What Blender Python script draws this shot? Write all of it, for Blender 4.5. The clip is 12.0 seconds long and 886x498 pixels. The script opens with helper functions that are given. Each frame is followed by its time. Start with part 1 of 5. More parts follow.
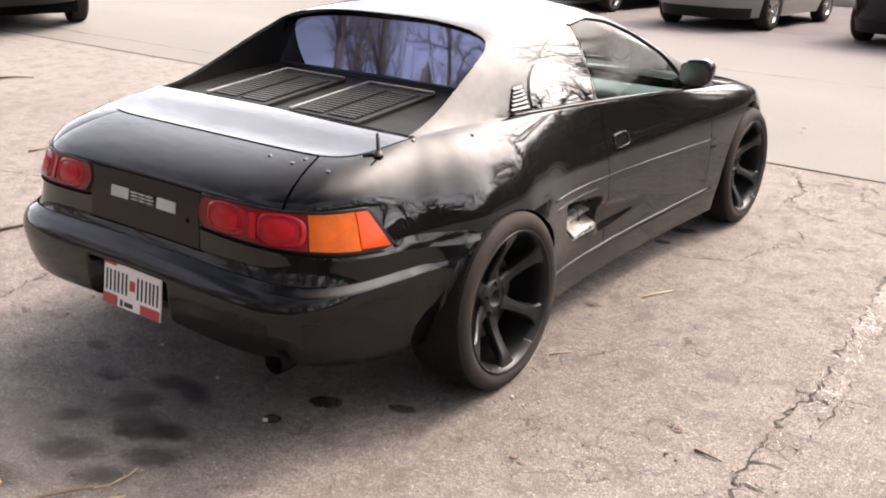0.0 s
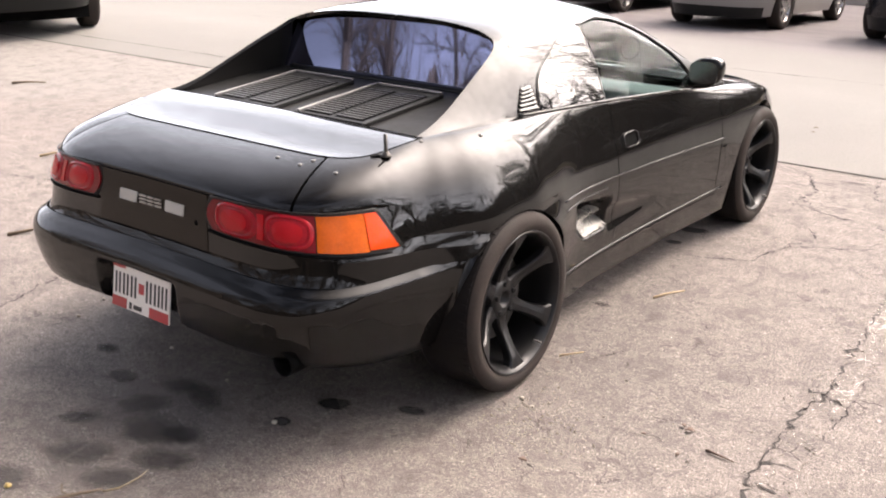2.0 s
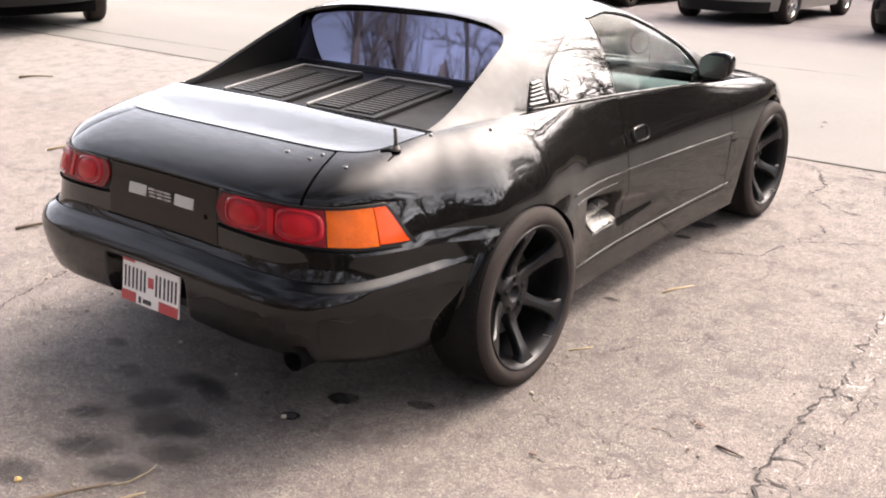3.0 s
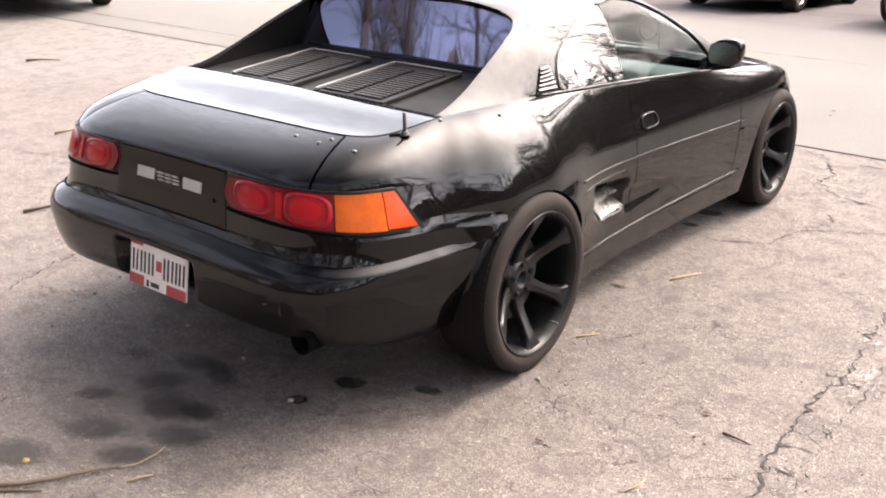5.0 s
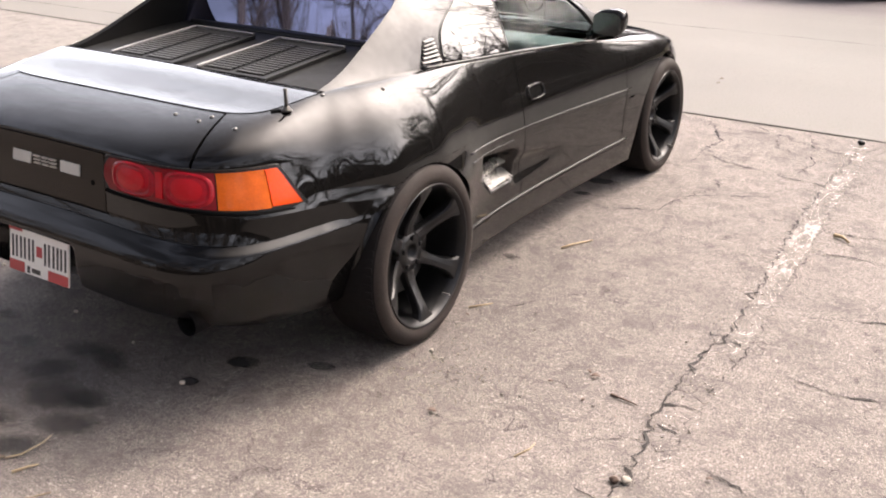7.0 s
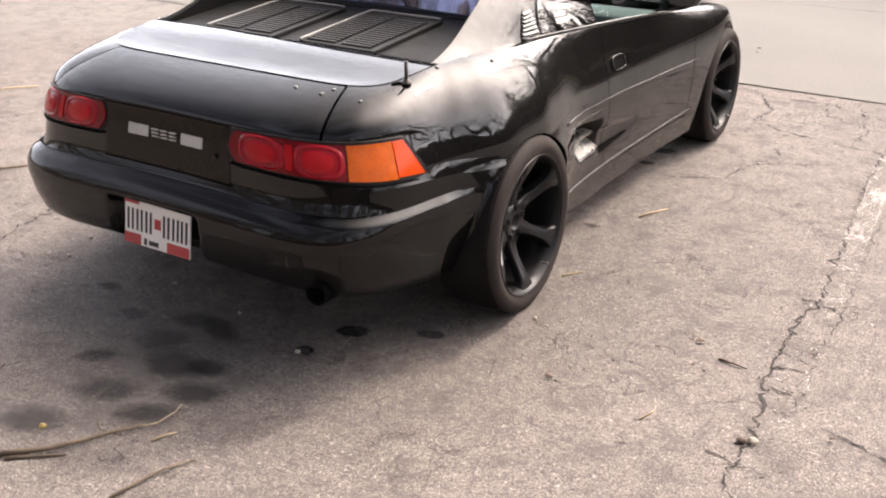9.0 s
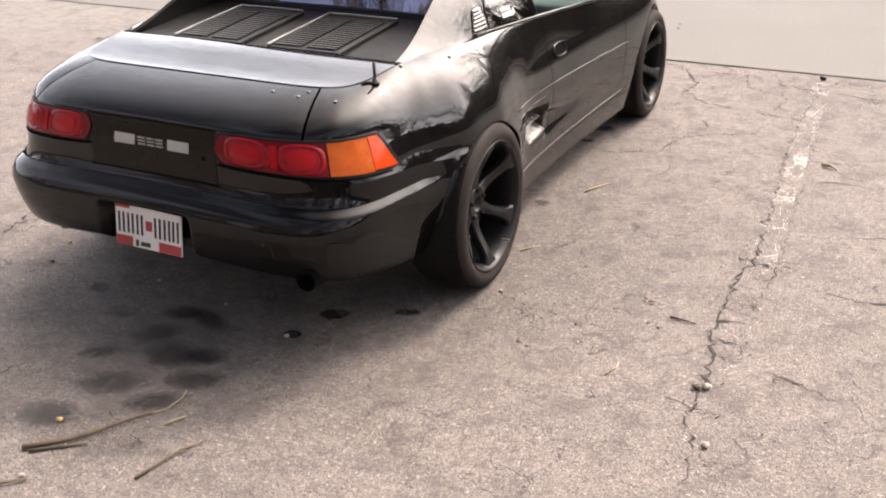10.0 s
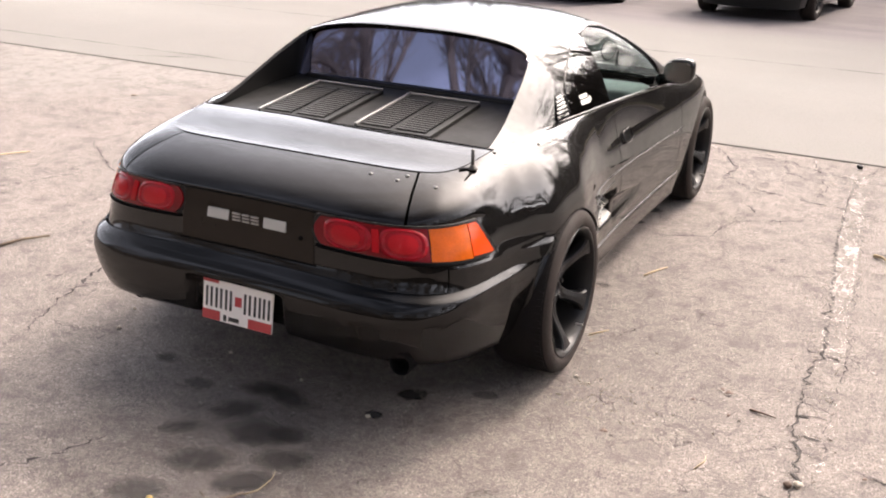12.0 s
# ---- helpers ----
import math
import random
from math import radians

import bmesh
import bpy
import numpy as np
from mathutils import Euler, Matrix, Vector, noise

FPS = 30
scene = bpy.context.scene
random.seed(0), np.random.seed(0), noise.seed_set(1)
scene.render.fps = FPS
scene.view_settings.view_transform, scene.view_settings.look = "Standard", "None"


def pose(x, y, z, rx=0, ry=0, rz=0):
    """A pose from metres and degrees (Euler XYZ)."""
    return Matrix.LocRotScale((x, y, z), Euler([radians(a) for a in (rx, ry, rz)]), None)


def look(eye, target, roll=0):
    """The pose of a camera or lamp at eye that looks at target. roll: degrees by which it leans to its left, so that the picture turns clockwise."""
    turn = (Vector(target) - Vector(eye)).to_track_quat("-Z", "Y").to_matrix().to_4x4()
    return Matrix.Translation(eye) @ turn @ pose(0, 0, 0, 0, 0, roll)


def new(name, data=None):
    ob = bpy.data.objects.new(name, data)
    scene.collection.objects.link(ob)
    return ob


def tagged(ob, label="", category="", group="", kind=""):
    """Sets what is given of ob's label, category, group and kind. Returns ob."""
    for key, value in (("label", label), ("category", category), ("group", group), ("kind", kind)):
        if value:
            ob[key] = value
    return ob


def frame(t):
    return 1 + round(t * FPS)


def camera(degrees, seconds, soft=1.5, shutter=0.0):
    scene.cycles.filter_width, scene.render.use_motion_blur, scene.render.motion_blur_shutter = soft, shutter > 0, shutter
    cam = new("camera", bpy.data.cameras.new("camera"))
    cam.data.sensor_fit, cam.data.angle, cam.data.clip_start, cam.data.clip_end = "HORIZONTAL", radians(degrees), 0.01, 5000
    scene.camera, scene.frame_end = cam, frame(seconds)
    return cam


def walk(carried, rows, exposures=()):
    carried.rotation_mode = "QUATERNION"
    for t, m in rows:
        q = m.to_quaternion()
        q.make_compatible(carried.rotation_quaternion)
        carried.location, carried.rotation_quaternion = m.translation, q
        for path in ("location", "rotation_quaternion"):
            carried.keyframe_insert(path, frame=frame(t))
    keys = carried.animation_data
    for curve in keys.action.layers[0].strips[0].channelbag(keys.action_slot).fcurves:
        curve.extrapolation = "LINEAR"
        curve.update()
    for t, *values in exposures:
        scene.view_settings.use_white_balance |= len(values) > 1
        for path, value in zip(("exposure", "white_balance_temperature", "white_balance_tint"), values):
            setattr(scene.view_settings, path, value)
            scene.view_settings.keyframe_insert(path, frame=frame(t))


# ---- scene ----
cam = camera(45.8, 12.0, soft=2.0)
PATH = [
    (0, (2.878, -2.846, 1.796), (1.721, -1.365, 1.111), 0.3),
    (0.5, (2.894, -2.847, 1.803), (1.757, -1.343, 1.138), 0.6),
    (1, (2.891, -2.843, 1.795), (1.727, -1.356, 1.138), 0.2),
    (1.5, (2.883, -2.827, 1.791), (1.71, -1.348, 1.129), -0.2),
    (2, (2.883, -2.83, 1.788), (1.706, -1.363, 1.107), -0.3),
    (2.5, (2.874, -2.833, 1.78), (1.692, -1.378, 1.081), -0.4),
    (2.7, (2.865, -2.834, 1.784), (1.683, -1.375, 1.094), -0.3),
    (4.5, (2.864, -2.834, 1.777), (1.677, -1.385, 1.075), -0.5),
    (5, (2.857, -2.841, 1.777), (1.673, -1.395, 1.064), 0.0),
    (5.5, (2.861, -2.836, 1.784), (1.695, -1.366, 1.092), 0.8),
    (6, (2.889, -2.821, 1.784), (1.792, -1.303, 1.082), 0.4),
    (6.5, (2.91, -2.809, 1.777), (1.823, -1.291, 1.06), -0.0),
    (7, (2.935, -2.802, 1.773), (1.893, -1.271, 1.018), -0.1),
    (7.5, (2.934, -2.805, 1.751), (1.819, -1.332, 0.985), -1.4),
    (7.7, (2.915, -2.814, 1.747), (1.777, -1.366, 0.966), -1.9),
    (9.3, (2.577, -3.228, 1.837), (1.611, -1.677, 1.022), -0.7),
    (9.5, (2.607, -3.319, 1.874), (1.641, -1.786, 1.029), -2.5),
    (10, (2.617, -3.426, 1.933), (1.74, -1.838, 1.092), -1.9),
    (10.5, (2.392, -3.496, 1.932), (1.536, -1.92, 1.046), 0.4),
    (11, (2.178, -3.585, 2.023), (1.392, -1.969, 1.144), -0.5),
    (11.5, (2.185, -3.604, 2.066), (1.305, -1.995, 1.269), 0.9),
    (12, (2.24, -3.596, 2.043), (1.385, -1.949, 1.298), 0.8),
]
walk(cam, [(t, look(eye, target, roll)) for t, eye, target, roll in PATH], exposures=[(0, -0.03, 6740, 17), (1.5, 0.0, 6740, 17), (2.5, 0.07, 6670, 17), (4.5, 0.12, 6670, 17), (5.5, 0.1, 6670, 17), (6.5, -0.02, 6670, 17), (7.5, -0.1, 6740, 17), (9.5, -0.2, 6740, 17), (10.5, -0.25, 6740, 17), (12, -0.04, 6740, 17)])

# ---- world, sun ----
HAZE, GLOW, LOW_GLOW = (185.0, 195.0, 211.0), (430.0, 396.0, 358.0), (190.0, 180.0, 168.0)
SUN_DIR = Vector((0.204, 0.690, 0.695)).normalized()
world = bpy.data.worlds.new("sky")
scene.world = world
world.use_nodes = True
wn = world.node_tree
sky = wn.nodes.new("ShaderNodeTexSky")
sky.sky_type = "NISHITA"
sky.sun_disc = False
sky.sun_elevation = math.asin(SUN_DIR.z)
sky.sun_rotation = math.atan2(SUN_DIR.x, SUN_DIR.y)
sky.air_density, sky.dust_density, sky.ozone_density = 1.0, 3.0, 1.0
background = wn.nodes["Background"]
background.inputs["Strength"].default_value = 0.055
# thin broken cloud and haze: white near the horizon, brightest round the sun
w_tc = wn.nodes.new("ShaderNodeTexCoord")
w_map = wn.nodes.new("ShaderNodeMapping")
w_map.inputs["Scale"].default_value = (1.0, 0.6, 3.4)
w_noise = wn.nodes.new("ShaderNodeTexNoise")
w_noise.inputs["Scale"].default_value = 2.2
w_noise.inputs["Detail"].default_value = 6


def w_math(op, a, b=0.0):
    n = wn.nodes.new("ShaderNodeMath")
    n.operation = op
    for slot, v in ((0, a), (1, b)):
        if isinstance(v, (int, float)):
            n.inputs[slot].default_value = v
        else:
            wn.links.new(v, n.inputs[slot])
    return n.outputs[0]


def w_mix(fac, a, b, how="MIX"):
    n = wn.nodes.new("ShaderNodeMix")
    n.data_type, n.blend_type = "RGBA", how
    for slot, v in ((0, fac), (6, a), (7, b)):
        if isinstance(v, (int, float)):
            n.inputs[slot].default_value = v
        elif isinstance(v, tuple):
            n.inputs[slot].default_value = (*v, 1)
        else:
            wn.links.new(v, n.inputs[slot])
    return n.outputs[2]


wn.links.new(w_tc.outputs["Generated"], w_map.inputs["Vector"])
wn.links.new(w_map.outputs[0], w_noise.inputs["Vector"])
w_xyz = wn.nodes.new("ShaderNodeSeparateXYZ")
wn.links.new(w_tc.outputs["Generated"], w_xyz.inputs[0])
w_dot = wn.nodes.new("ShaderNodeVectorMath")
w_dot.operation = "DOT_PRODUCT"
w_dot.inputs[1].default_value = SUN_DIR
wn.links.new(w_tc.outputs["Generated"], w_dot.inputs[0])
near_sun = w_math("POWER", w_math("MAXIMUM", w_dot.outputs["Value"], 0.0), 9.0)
low = w_math("POWER", w_math("SUBTRACT", 1.0, w_math("MAXIMUM", w_xyz.outputs[2], 0.0)), 2.1)
# the haze is thick ahead, on the sun's side, and thin behind the camera
w_side = wn.nodes.new("ShaderNodeVectorMath")
w_side.operation = "DOT_PRODUCT"
w_side.inputs[1].default_value = Vector((0.30, 1.0, 0)).normalized()
wn.links.new(w_tc.outputs["Generated"], w_side.inputs[0])
sunward = w_math("POWER", w_math("ADD", w_math("MULTIPLY", w_side.outputs["Value"], 0.5), 0.5), 1.5)
low = w_math("MULTIPLY", low, w_math("ADD", 0.08, w_math("MULTIPLY", sunward, 1.3)))
low = w_math("MINIMUM", low, 1.0)
cloud = w_math("MULTIPLY", w_math("SUBTRACT", w_noise.outputs[0], 0.46), 4.0)
cloud = w_math("MINIMUM", w_math("MAXIMUM", cloud, 0.0), 1.0)
veil = w_mix(w_math("MULTIPLY", cloud, 0.7), sky.outputs[0], (25.0, 28.0, 35.0))
veil = w_mix(low, veil, HAZE)
# the haze under the sun is bright down to the horizon
w_low = wn.nodes.new("ShaderNodeVectorMath")
w_low.operation = "DOT_PRODUCT"
w_low.inputs[1].default_value = Vector((0.46, 0.89, 0)).normalized()
wn.links.new(w_tc.outputs["Generated"], w_low.inputs[0])
under_sun = w_math("POWER", w_math("MAXIMUM", w_low.outputs["Value"], 0.0), 6.0)
veil = w_mix(under_sun, veil, LOW_GLOW)
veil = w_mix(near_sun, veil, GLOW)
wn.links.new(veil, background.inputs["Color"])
sun_data = bpy.data.lights.new("sun", "SUN")
sun_data.energy, sun_data.angle, sun_data.color = 3.1, radians(3.0), (1.0, 0.90, 0.80)
sun = new("sun", sun_data)
sun.matrix_world = look(SUN_DIR * 30, (0, 0, 0))

# ---- materials ----
class Mat:
    """A node material in the making: a Principled shader and short ways to add nodes."""

    def __init__(self, name, color=(0.5, 0.5, 0.5), rough=0.5, metal=0.0, **more):
        self.m = bpy.data.materials.new(name)
        self.m.use_nodes = True
        self.t = self.m.node_tree
        self.b = self.t.nodes["Principled BSDF"]
        self.set("Base Color", (*color, 1)), self.set("Roughness", rough), self.set("Metallic", metal)
        for key, value in more.items():
            self.set(key.replace("_", " "), value)

    def set(self, key, value):
        self.b.inputs[key].default_value = value

    def node(self, kind, **values):
        n = self.t.nodes.new("ShaderNode" + kind)
        for key, value in values.items():
            n.inputs[key.replace("_", " ")].default_value = value
        return n

    def join(self, a, b):
        self.t.links.new(a, b)

    def where(self, scale=(1, 1, 1)):
        """Coordinates in the object's own metres."""
        tc, mp = self.node("TexCoord"), self.node("Mapping", Scale=scale)
        self.join(tc.outputs["Object"], mp.inputs["Vector"])
        return mp.outputs[0]

    def noise(self, scale, detail=4, rough=0.55, stretch=(1, 1, 1)):
        n = self.node("TexNoise", Scale=scale, Detail=detail, Roughness=rough)
        self.join(self.where(stretch), n.inputs["Vector"])
        return n.outputs[0]

    def ramp(self, value, *stops):
        """stops: (position, colour or grey)"""
        n = self.node("ValToRGB")
        e = n.color_ramp.elements
        while len(e) < len(stops):
            e.new(0.5)
        for el, (p, c) in zip(e, stops):
            el.position, el.color = p, (*c, 1) if isinstance(c, tuple) else (c, c, c, 1)
        self.join(value, n.inputs[0])
        return n.outputs[0]

    def mix(self, fac, a, b, how="MIX"):
        n = self.node("Mix")
        n.data_type, n.blend_type = "RGBA", how
        for slot, v in ((0, fac), (6, a), (7, b)):
            if isinstance(v, (int, float)):
                n.inputs[slot].default_value = v
            elif isinstance(v, tuple):
                n.inputs[slot].default_value = (*v, 1)
            else:
                self.join(v, n.inputs[slot])
        return n.outputs[2]

    def math(self, op, a, b=0.0):
        n = self.node("Math")
        n.operation = op
        for slot, v in ((0, a), (1, b)):
            if isinstance(v, (int, float)):
                n.inputs[slot].default_value = v
            else:
                self.join(v, n.inputs[slot])
        return n.outputs[0]

    def put(self, key, out):
        self.join(out, self.b.inputs[key])

    def bump(self, height, strength=0.3, distance=0.01):
        n = self.node("Bump", Strength=strength, Distance=distance)
        self.join(height, n.inputs["Height"])
        self.join(n.outputs[0], self.b.inputs["Normal"])


def worn(name, color, rough, spread=0.25, scale=6.0, metal=0.0, grain=140.0, relief=0.1, **more):
    """A plain surface with soft blotches, fine grain and uneven gloss."""
    k = Mat(name, color, rough, metal, **more)
    big, fine = k.noise(scale, 4), k.noise(grain, 2)
    both = k.math("ADD", k.math("MULTIPLY", big, 0.65), k.math("MULTIPLY", fine, 0.35))
    k.put("Base Color", k.ramp(both, (0.3, tuple(c * (1 - spread) for c in color)), (0.7, tuple(min(1, c * (1 + spread)) for c in color))))
    k.put("Roughness", k.ramp(big, (0.3, max(0.02, rough * 0.8)), (0.7, min(1.0, rough * 1.25))))
    if relief:
        k.bump(fine, relief, 0.002)
    return k.m


def paint(name, color, rough=0.40, gloss=0.94, haze=0.018):
    """Old gloss paint: dust film, faint ripple and swirl."""
    k = Mat(name, color, rough, 0.0, Coat_Weight=gloss, Coat_Roughness=haze, Coat_IOR=1.42, Specular_IOR_Level=0.03 * gloss)
    dust = k.noise(5.0, 6, 0.65)
    speck = k.noise(260.0, 2)
    k.put("Base Color", k.mix(k.ramp(k.math("MULTIPLY", dust, speck), (0.30, 0.0), (0.60, 0.006)), color, (0.30, 0.27, 0.24)))
    k.put("Roughness", k.ramp(dust, (0.3, rough * 0.85), (0.7, rough * 1.2)))
    # clear coat gone dull in streaks and patches
    streak = k.noise(7.0, 7, 0.7, (0.45, 1.6, 2.2))
    k.put("Coat Roughness", k.ramp(streak, (0.46, haze), (0.66, haze + 0.022)))
    k.put("Coat Weight", k.ramp(k.noise(11.0, 6, 0.7, (0.5, 1.5, 2.0)), (0.40, gloss * 0.94), (0.58, min(1.0, gloss * 1.06))))
    k.bump(k.noise(3.5, 2), 0.012, 0.02)
    return k.m


def glass(name, tint, rough=0.02, dark=0.0, film=(1, 1, 1), sheen=1.5):
    """Thin pane: clear by tint, glossy on top; film colours its reflections."""
    k = Mat(name, (0.02, 0.02, 0.02), rough)
    see = k.node("BsdfTransparent")
    see.inputs[0].default_value = (*tint, 1)
    shine = k.node("BsdfGlossy")
    shine.inputs["Color"].default_value, shine.inputs["Roughness"].default_value = (*film, 1), rough
    fres = k.node("Fresnel", IOR=sheen)
    fac = k.math("ADD", k.math("MULTIPLY", fres.outputs[0], 1.0), 0.03 + dark)
    mixer = k.node("MixShader")
    k.join(fac, mixer.inputs[0])
    k.join(see.outputs[0], mixer.inputs[1])
    k.join(shine.outputs[0], mixer.inputs[2])
    k.join(mixer.outputs[0], k.t.nodes["Material Output"].inputs["Surface"])
    return k.m


BLACK = paint("black_paint", (0.0022, 0.0020, 0.0019))
BUMPER = paint("bumper_paint", (0.0022, 0.0020, 0.0019), gloss=0.85, haze=0.045)
LID_SLAT = worn("slat_black", (0.035, 0.034, 0.033), 0.4)
SATIN = worn("satin_black", (0.008, 0.0075, 0.007), 0.35, Specular_IOR_Level=0.3)
TRIM = worn("black_trim", (0.008, 0.008, 0.008), 0.5, Specular_IOR_Level=0.25)
INNER = worn("inner_black", (0.003, 0.003, 0.003), 0.9, Specular_IOR_Level=0.05)
RUBBER = worn("tyre_rubber", (0.025, 0.0195, 0.017), 0.8, 0.4, 9.0, relief=0.25, Specular_IOR_Level=0.2)
# tyre rubber again, darkened for the shade that lies on the tread
SHADED_TREAD = worn("shaded_tread_rubber", (0.014, 0.012, 0.0115), 0.85, 0.3, 9.0, relief=0.25, Specular_IOR_Level=0.15)
RIM = worn("rim_black", (0.006, 0.006, 0.0065), 0.34, Specular_IOR_Level=0.3)
DISC = worn("brake_steel", (0.25, 0.24, 0.23), 0.4, metal=1.0)
CHROME = worn("bright_metal", (0.495, 0.488, 0.475), 0.18, 0.1, metal=1.0)
DULL_METAL = worn("dull_metal", (0.06, 0.055, 0.05), 0.45, metal=0.6)
GREY_METAL = worn("grey_metal", (0.32, 0.31, 0.30), 0.35, metal=0.8)
# the sun's glint in the intake is put into this pale metallic grey
DUCT = worn("duct_glint_grey", (0.115, 0.112, 0.105), 0.26, metal=0.6)
RIVET = worn("rivet_head", (0.12, 0.115, 0.11), 0.4, metal=0.6)
CABIN = worn("cabin_vinyl", (0.105, 0.110, 0.112), 0.6)
SEAT = worn("seat_cloth", (0.10, 0.11, 0.115), 0.9)
WINDOW = glass("window_glass", (0.54, 0.64, 0.62), sheen=1.14, dark=-0.026)
# blue of the reflected sky is put into this gloss colour
REAR_GLASS = glass("sky_blue_rear_glass", (0.006, 0.006, 0.009), rough=0.03, dark=0.25, film=(0.62, 0.66, 1.0))
DARK_GLASS = glass("dark_quarter_glass", (0.05, 0.04, 0.04), dark=0.0, sheen=1.6)
WHITE = worn("white_plastic", (0.440, 0.432, 0.400), 0.4, 0.12)
PLATE_WHITE = worn("plate_white", (0.78, 0.76, 0.72), 0.4, 0.06, relief=0)
PLATE_INK = worn("plate_ink", (0.02, 0.02, 0.02), 0.5, relief=0)
PLATE_RED = worn("plate_red", (0.42, 0.035, 0.04), 0.4, 0.15, relief=0)
LETTER = worn("letter_silver", (0.42, 0.40, 0.37), 0.35, metal=0.5)
GARNISH = worn("smoked_garnish", (0.012, 0.008, 0.005), 0.2, Specular_IOR_Level=0.2)
RED_LENS = worn("red_lens", (0.16, 0.004, 0.008), 0.15, 0.2, Specular_IOR_Level=0.3)
RED_RING = worn("red_lamp_ring", (0.42, 0.007, 0.012), 0.15, 0.12, Specular_IOR_Level=0.25)
# blotches in these two stand for reflections inside the lamps
RED_LAMP = worn("red_lamp", (0.30, 0.006, 0.013), 0.16, 0.35, 24.0, Specular_IOR_Level=0.25)
AMBER = worn("amber_lens", (0.46, 0.085, 0.005), 0.16, 0.22, 24.0, Specular_IOR_Level=0.25)
AMBER_SIDE = worn("amber_side_lens", (0.60, 0.055, 0.004), 0.16, 0.15, Specular_IOR_Level=0.3)


def asphalt():
    k = Mat("asphalt", (0.109, 0.104, 0.099), 0.9)
    broad, mid = k.noise(0.45, 5), k.noise(2.3, 7, 0.7)
    grit, fleck = k.noise(85.0, 5, 0.75), k.noise(150.0, 4, 0.8)
    tone = k.ramp(broad, (0.35, (0.128, 0.109, 0.099)), (0.65, (0.178, 0.151, 0.136)))
    tone = k.mix(k.ramp(mid, (0.38, 0.0), (0.72, 0.65)), tone, (0.117, 0.103, 0.092))
    tone = k.mix(k.ramp(grit, (0.38, 0.9), (0.50, 0.0)), tone, (0.045, 0.039, 0.036))
    tone = k.mix(k.ramp(fleck, (0.525, 0.0), (0.61, 0.9)), tone, (0.44, 0.392, 0.352))
    patch = k.noise(26.0, 5, 0.7)
    tone = k.mix(k.ramp(patch, (0.36, 0.35), (0.50, 0.0), (0.64, 0.0), (0.75, 0.0)), tone, (0.071, 0.060, 0.055))
    tone = k.mix(k.ramp(patch, (0.52, 0.0), (0.68, 0.3)), tone, (0.251, 0.216, 0.191))
    # pale stone chips worn bare
    chip = k.noise(62.0, 3, 0.6)
    tone = k.mix(k.ramp(chip, (0.615, 0.0), (0.67, 0.8)), tone, (0.42, 0.385, 0.35))
    tone = k.mix(k.ramp(chip, (0.33, 0.75), (0.385, 0.0)), tone, (0.040, 0.035, 0.033))
    # the apron ahead is paler and sandier
    xyz = k.node("SeparateXYZ")
    k.join(k.where(), xyz.inputs[0])
    apron = k.math("SUBTRACT", xyz.outputs[1], k.math("MULTIPLY", xyz.outputs[0], 0.81))
    apron = k.math("ADD", apron, k.math("MULTIPLY", k.math("SUBTRACT", mid, 0.5), 3.0))
    tone = k.mix(k.ramp(k.math("MULTIPLY", apron, 0.1), (0.54, 0.0), (0.66, 0.85)), tone, (0.192, 0.178, 0.161))
    # dark worn blotches and a web of hairline cracks
    blotch = k.noise(5.5, 7, 0.78)
    tone = k.mix(k.ramp(blotch, (0.47, 0.0), (0.64, 0.62)), tone, (0.072, 0.061, 0.057))
    crumble = k.noise(17.0, 8, 0.8)
    tone = k.mix(k.ramp(crumble, (0.54, 0.0), (0.66, 0.60)), tone, (0.058, 0.049, 0.046))
    tone = k.mix(k.ramp(crumble, (0.34, 0.5), (0.46, 0.0)), tone, (0.235, 0.200, 0.178))
    bend = k.node("VectorMath")
    bend.operation = "ADD"
    k.join(k.where(), bend.inputs[0])
    sway = k.node("TexNoise", Scale=4.0, Detail=5)
    k.join(k.where(), sway.inputs["Vector"])
    shift = k.node("VectorMath")
    shift.operation = "SCALE"
    shift.inputs["Scale"].default_value = 0.35
    k.join(sway.outputs["Color"], shift.inputs[0])
    k.join(shift.outputs[0], bend.inputs[1])
    web = k.node("TexVoronoi", Scale=1.7)
    web.feature = "DISTANCE_TO_EDGE"
    k.join(bend.outputs[0], web.inputs["Vector"])
    hair = k.ramp(web.outputs["Distance"], (0.0, 0.85), (0.011, 0.0))
    shown = k.ramp(k.noise(1.1, 3), (0.50, 0.0), (0.64, 0.8))
    tone = k.mix(k.math("MULTIPLY", hair, shown), tone, (0.045, 0.038, 0.035))
    # short crooked cracks that break off
    bent = k.node("VectorMath")
    bent.operation = "ADD"
    twist = k.node("TexNoise", Scale=9.0, Detail=6)
    k.join(k.where(), twist.inputs["Vector"])
    swing = k.node("VectorMath")
    swing.operation = "SCALE"
    swing.inputs["Scale"].default_value = 0.22
    k.join(twist.outputs["Color"], swing.inputs[0])
    k.join(k.where(), bent.inputs[0])
    k.join(swing.outputs[0], bent.inputs[1])
    cells = k.node("TexVoronoi", Scale=5.2)
    cells.feature = "DISTANCE_TO_EDGE"
    k.join(bent.outputs[0], cells.inputs["Vector"])
    thin = k.ramp(cells.outputs["Distance"], (0.0, 0.9), (0.020, 0.0))
    some = k.ramp(k.noise(3.6, 4, 0.6), (0.53, 0.0), (0.60, 0.85))
    split = k.math("MULTIPLY", thin, some)
    tone = k.mix(split, tone, (0.040, 0.033, 0.031))
    k.put("Base Color", tone)
    relief = k.math("ADD", k.math("MULTIPLY", grit, 0.5), k.math("MULTIPLY", fleck, 0.35))
    relief = k.math("SUBTRACT", k.math("ADD", relief, k.math("MULTIPLY", crumble, 0.5)), split)
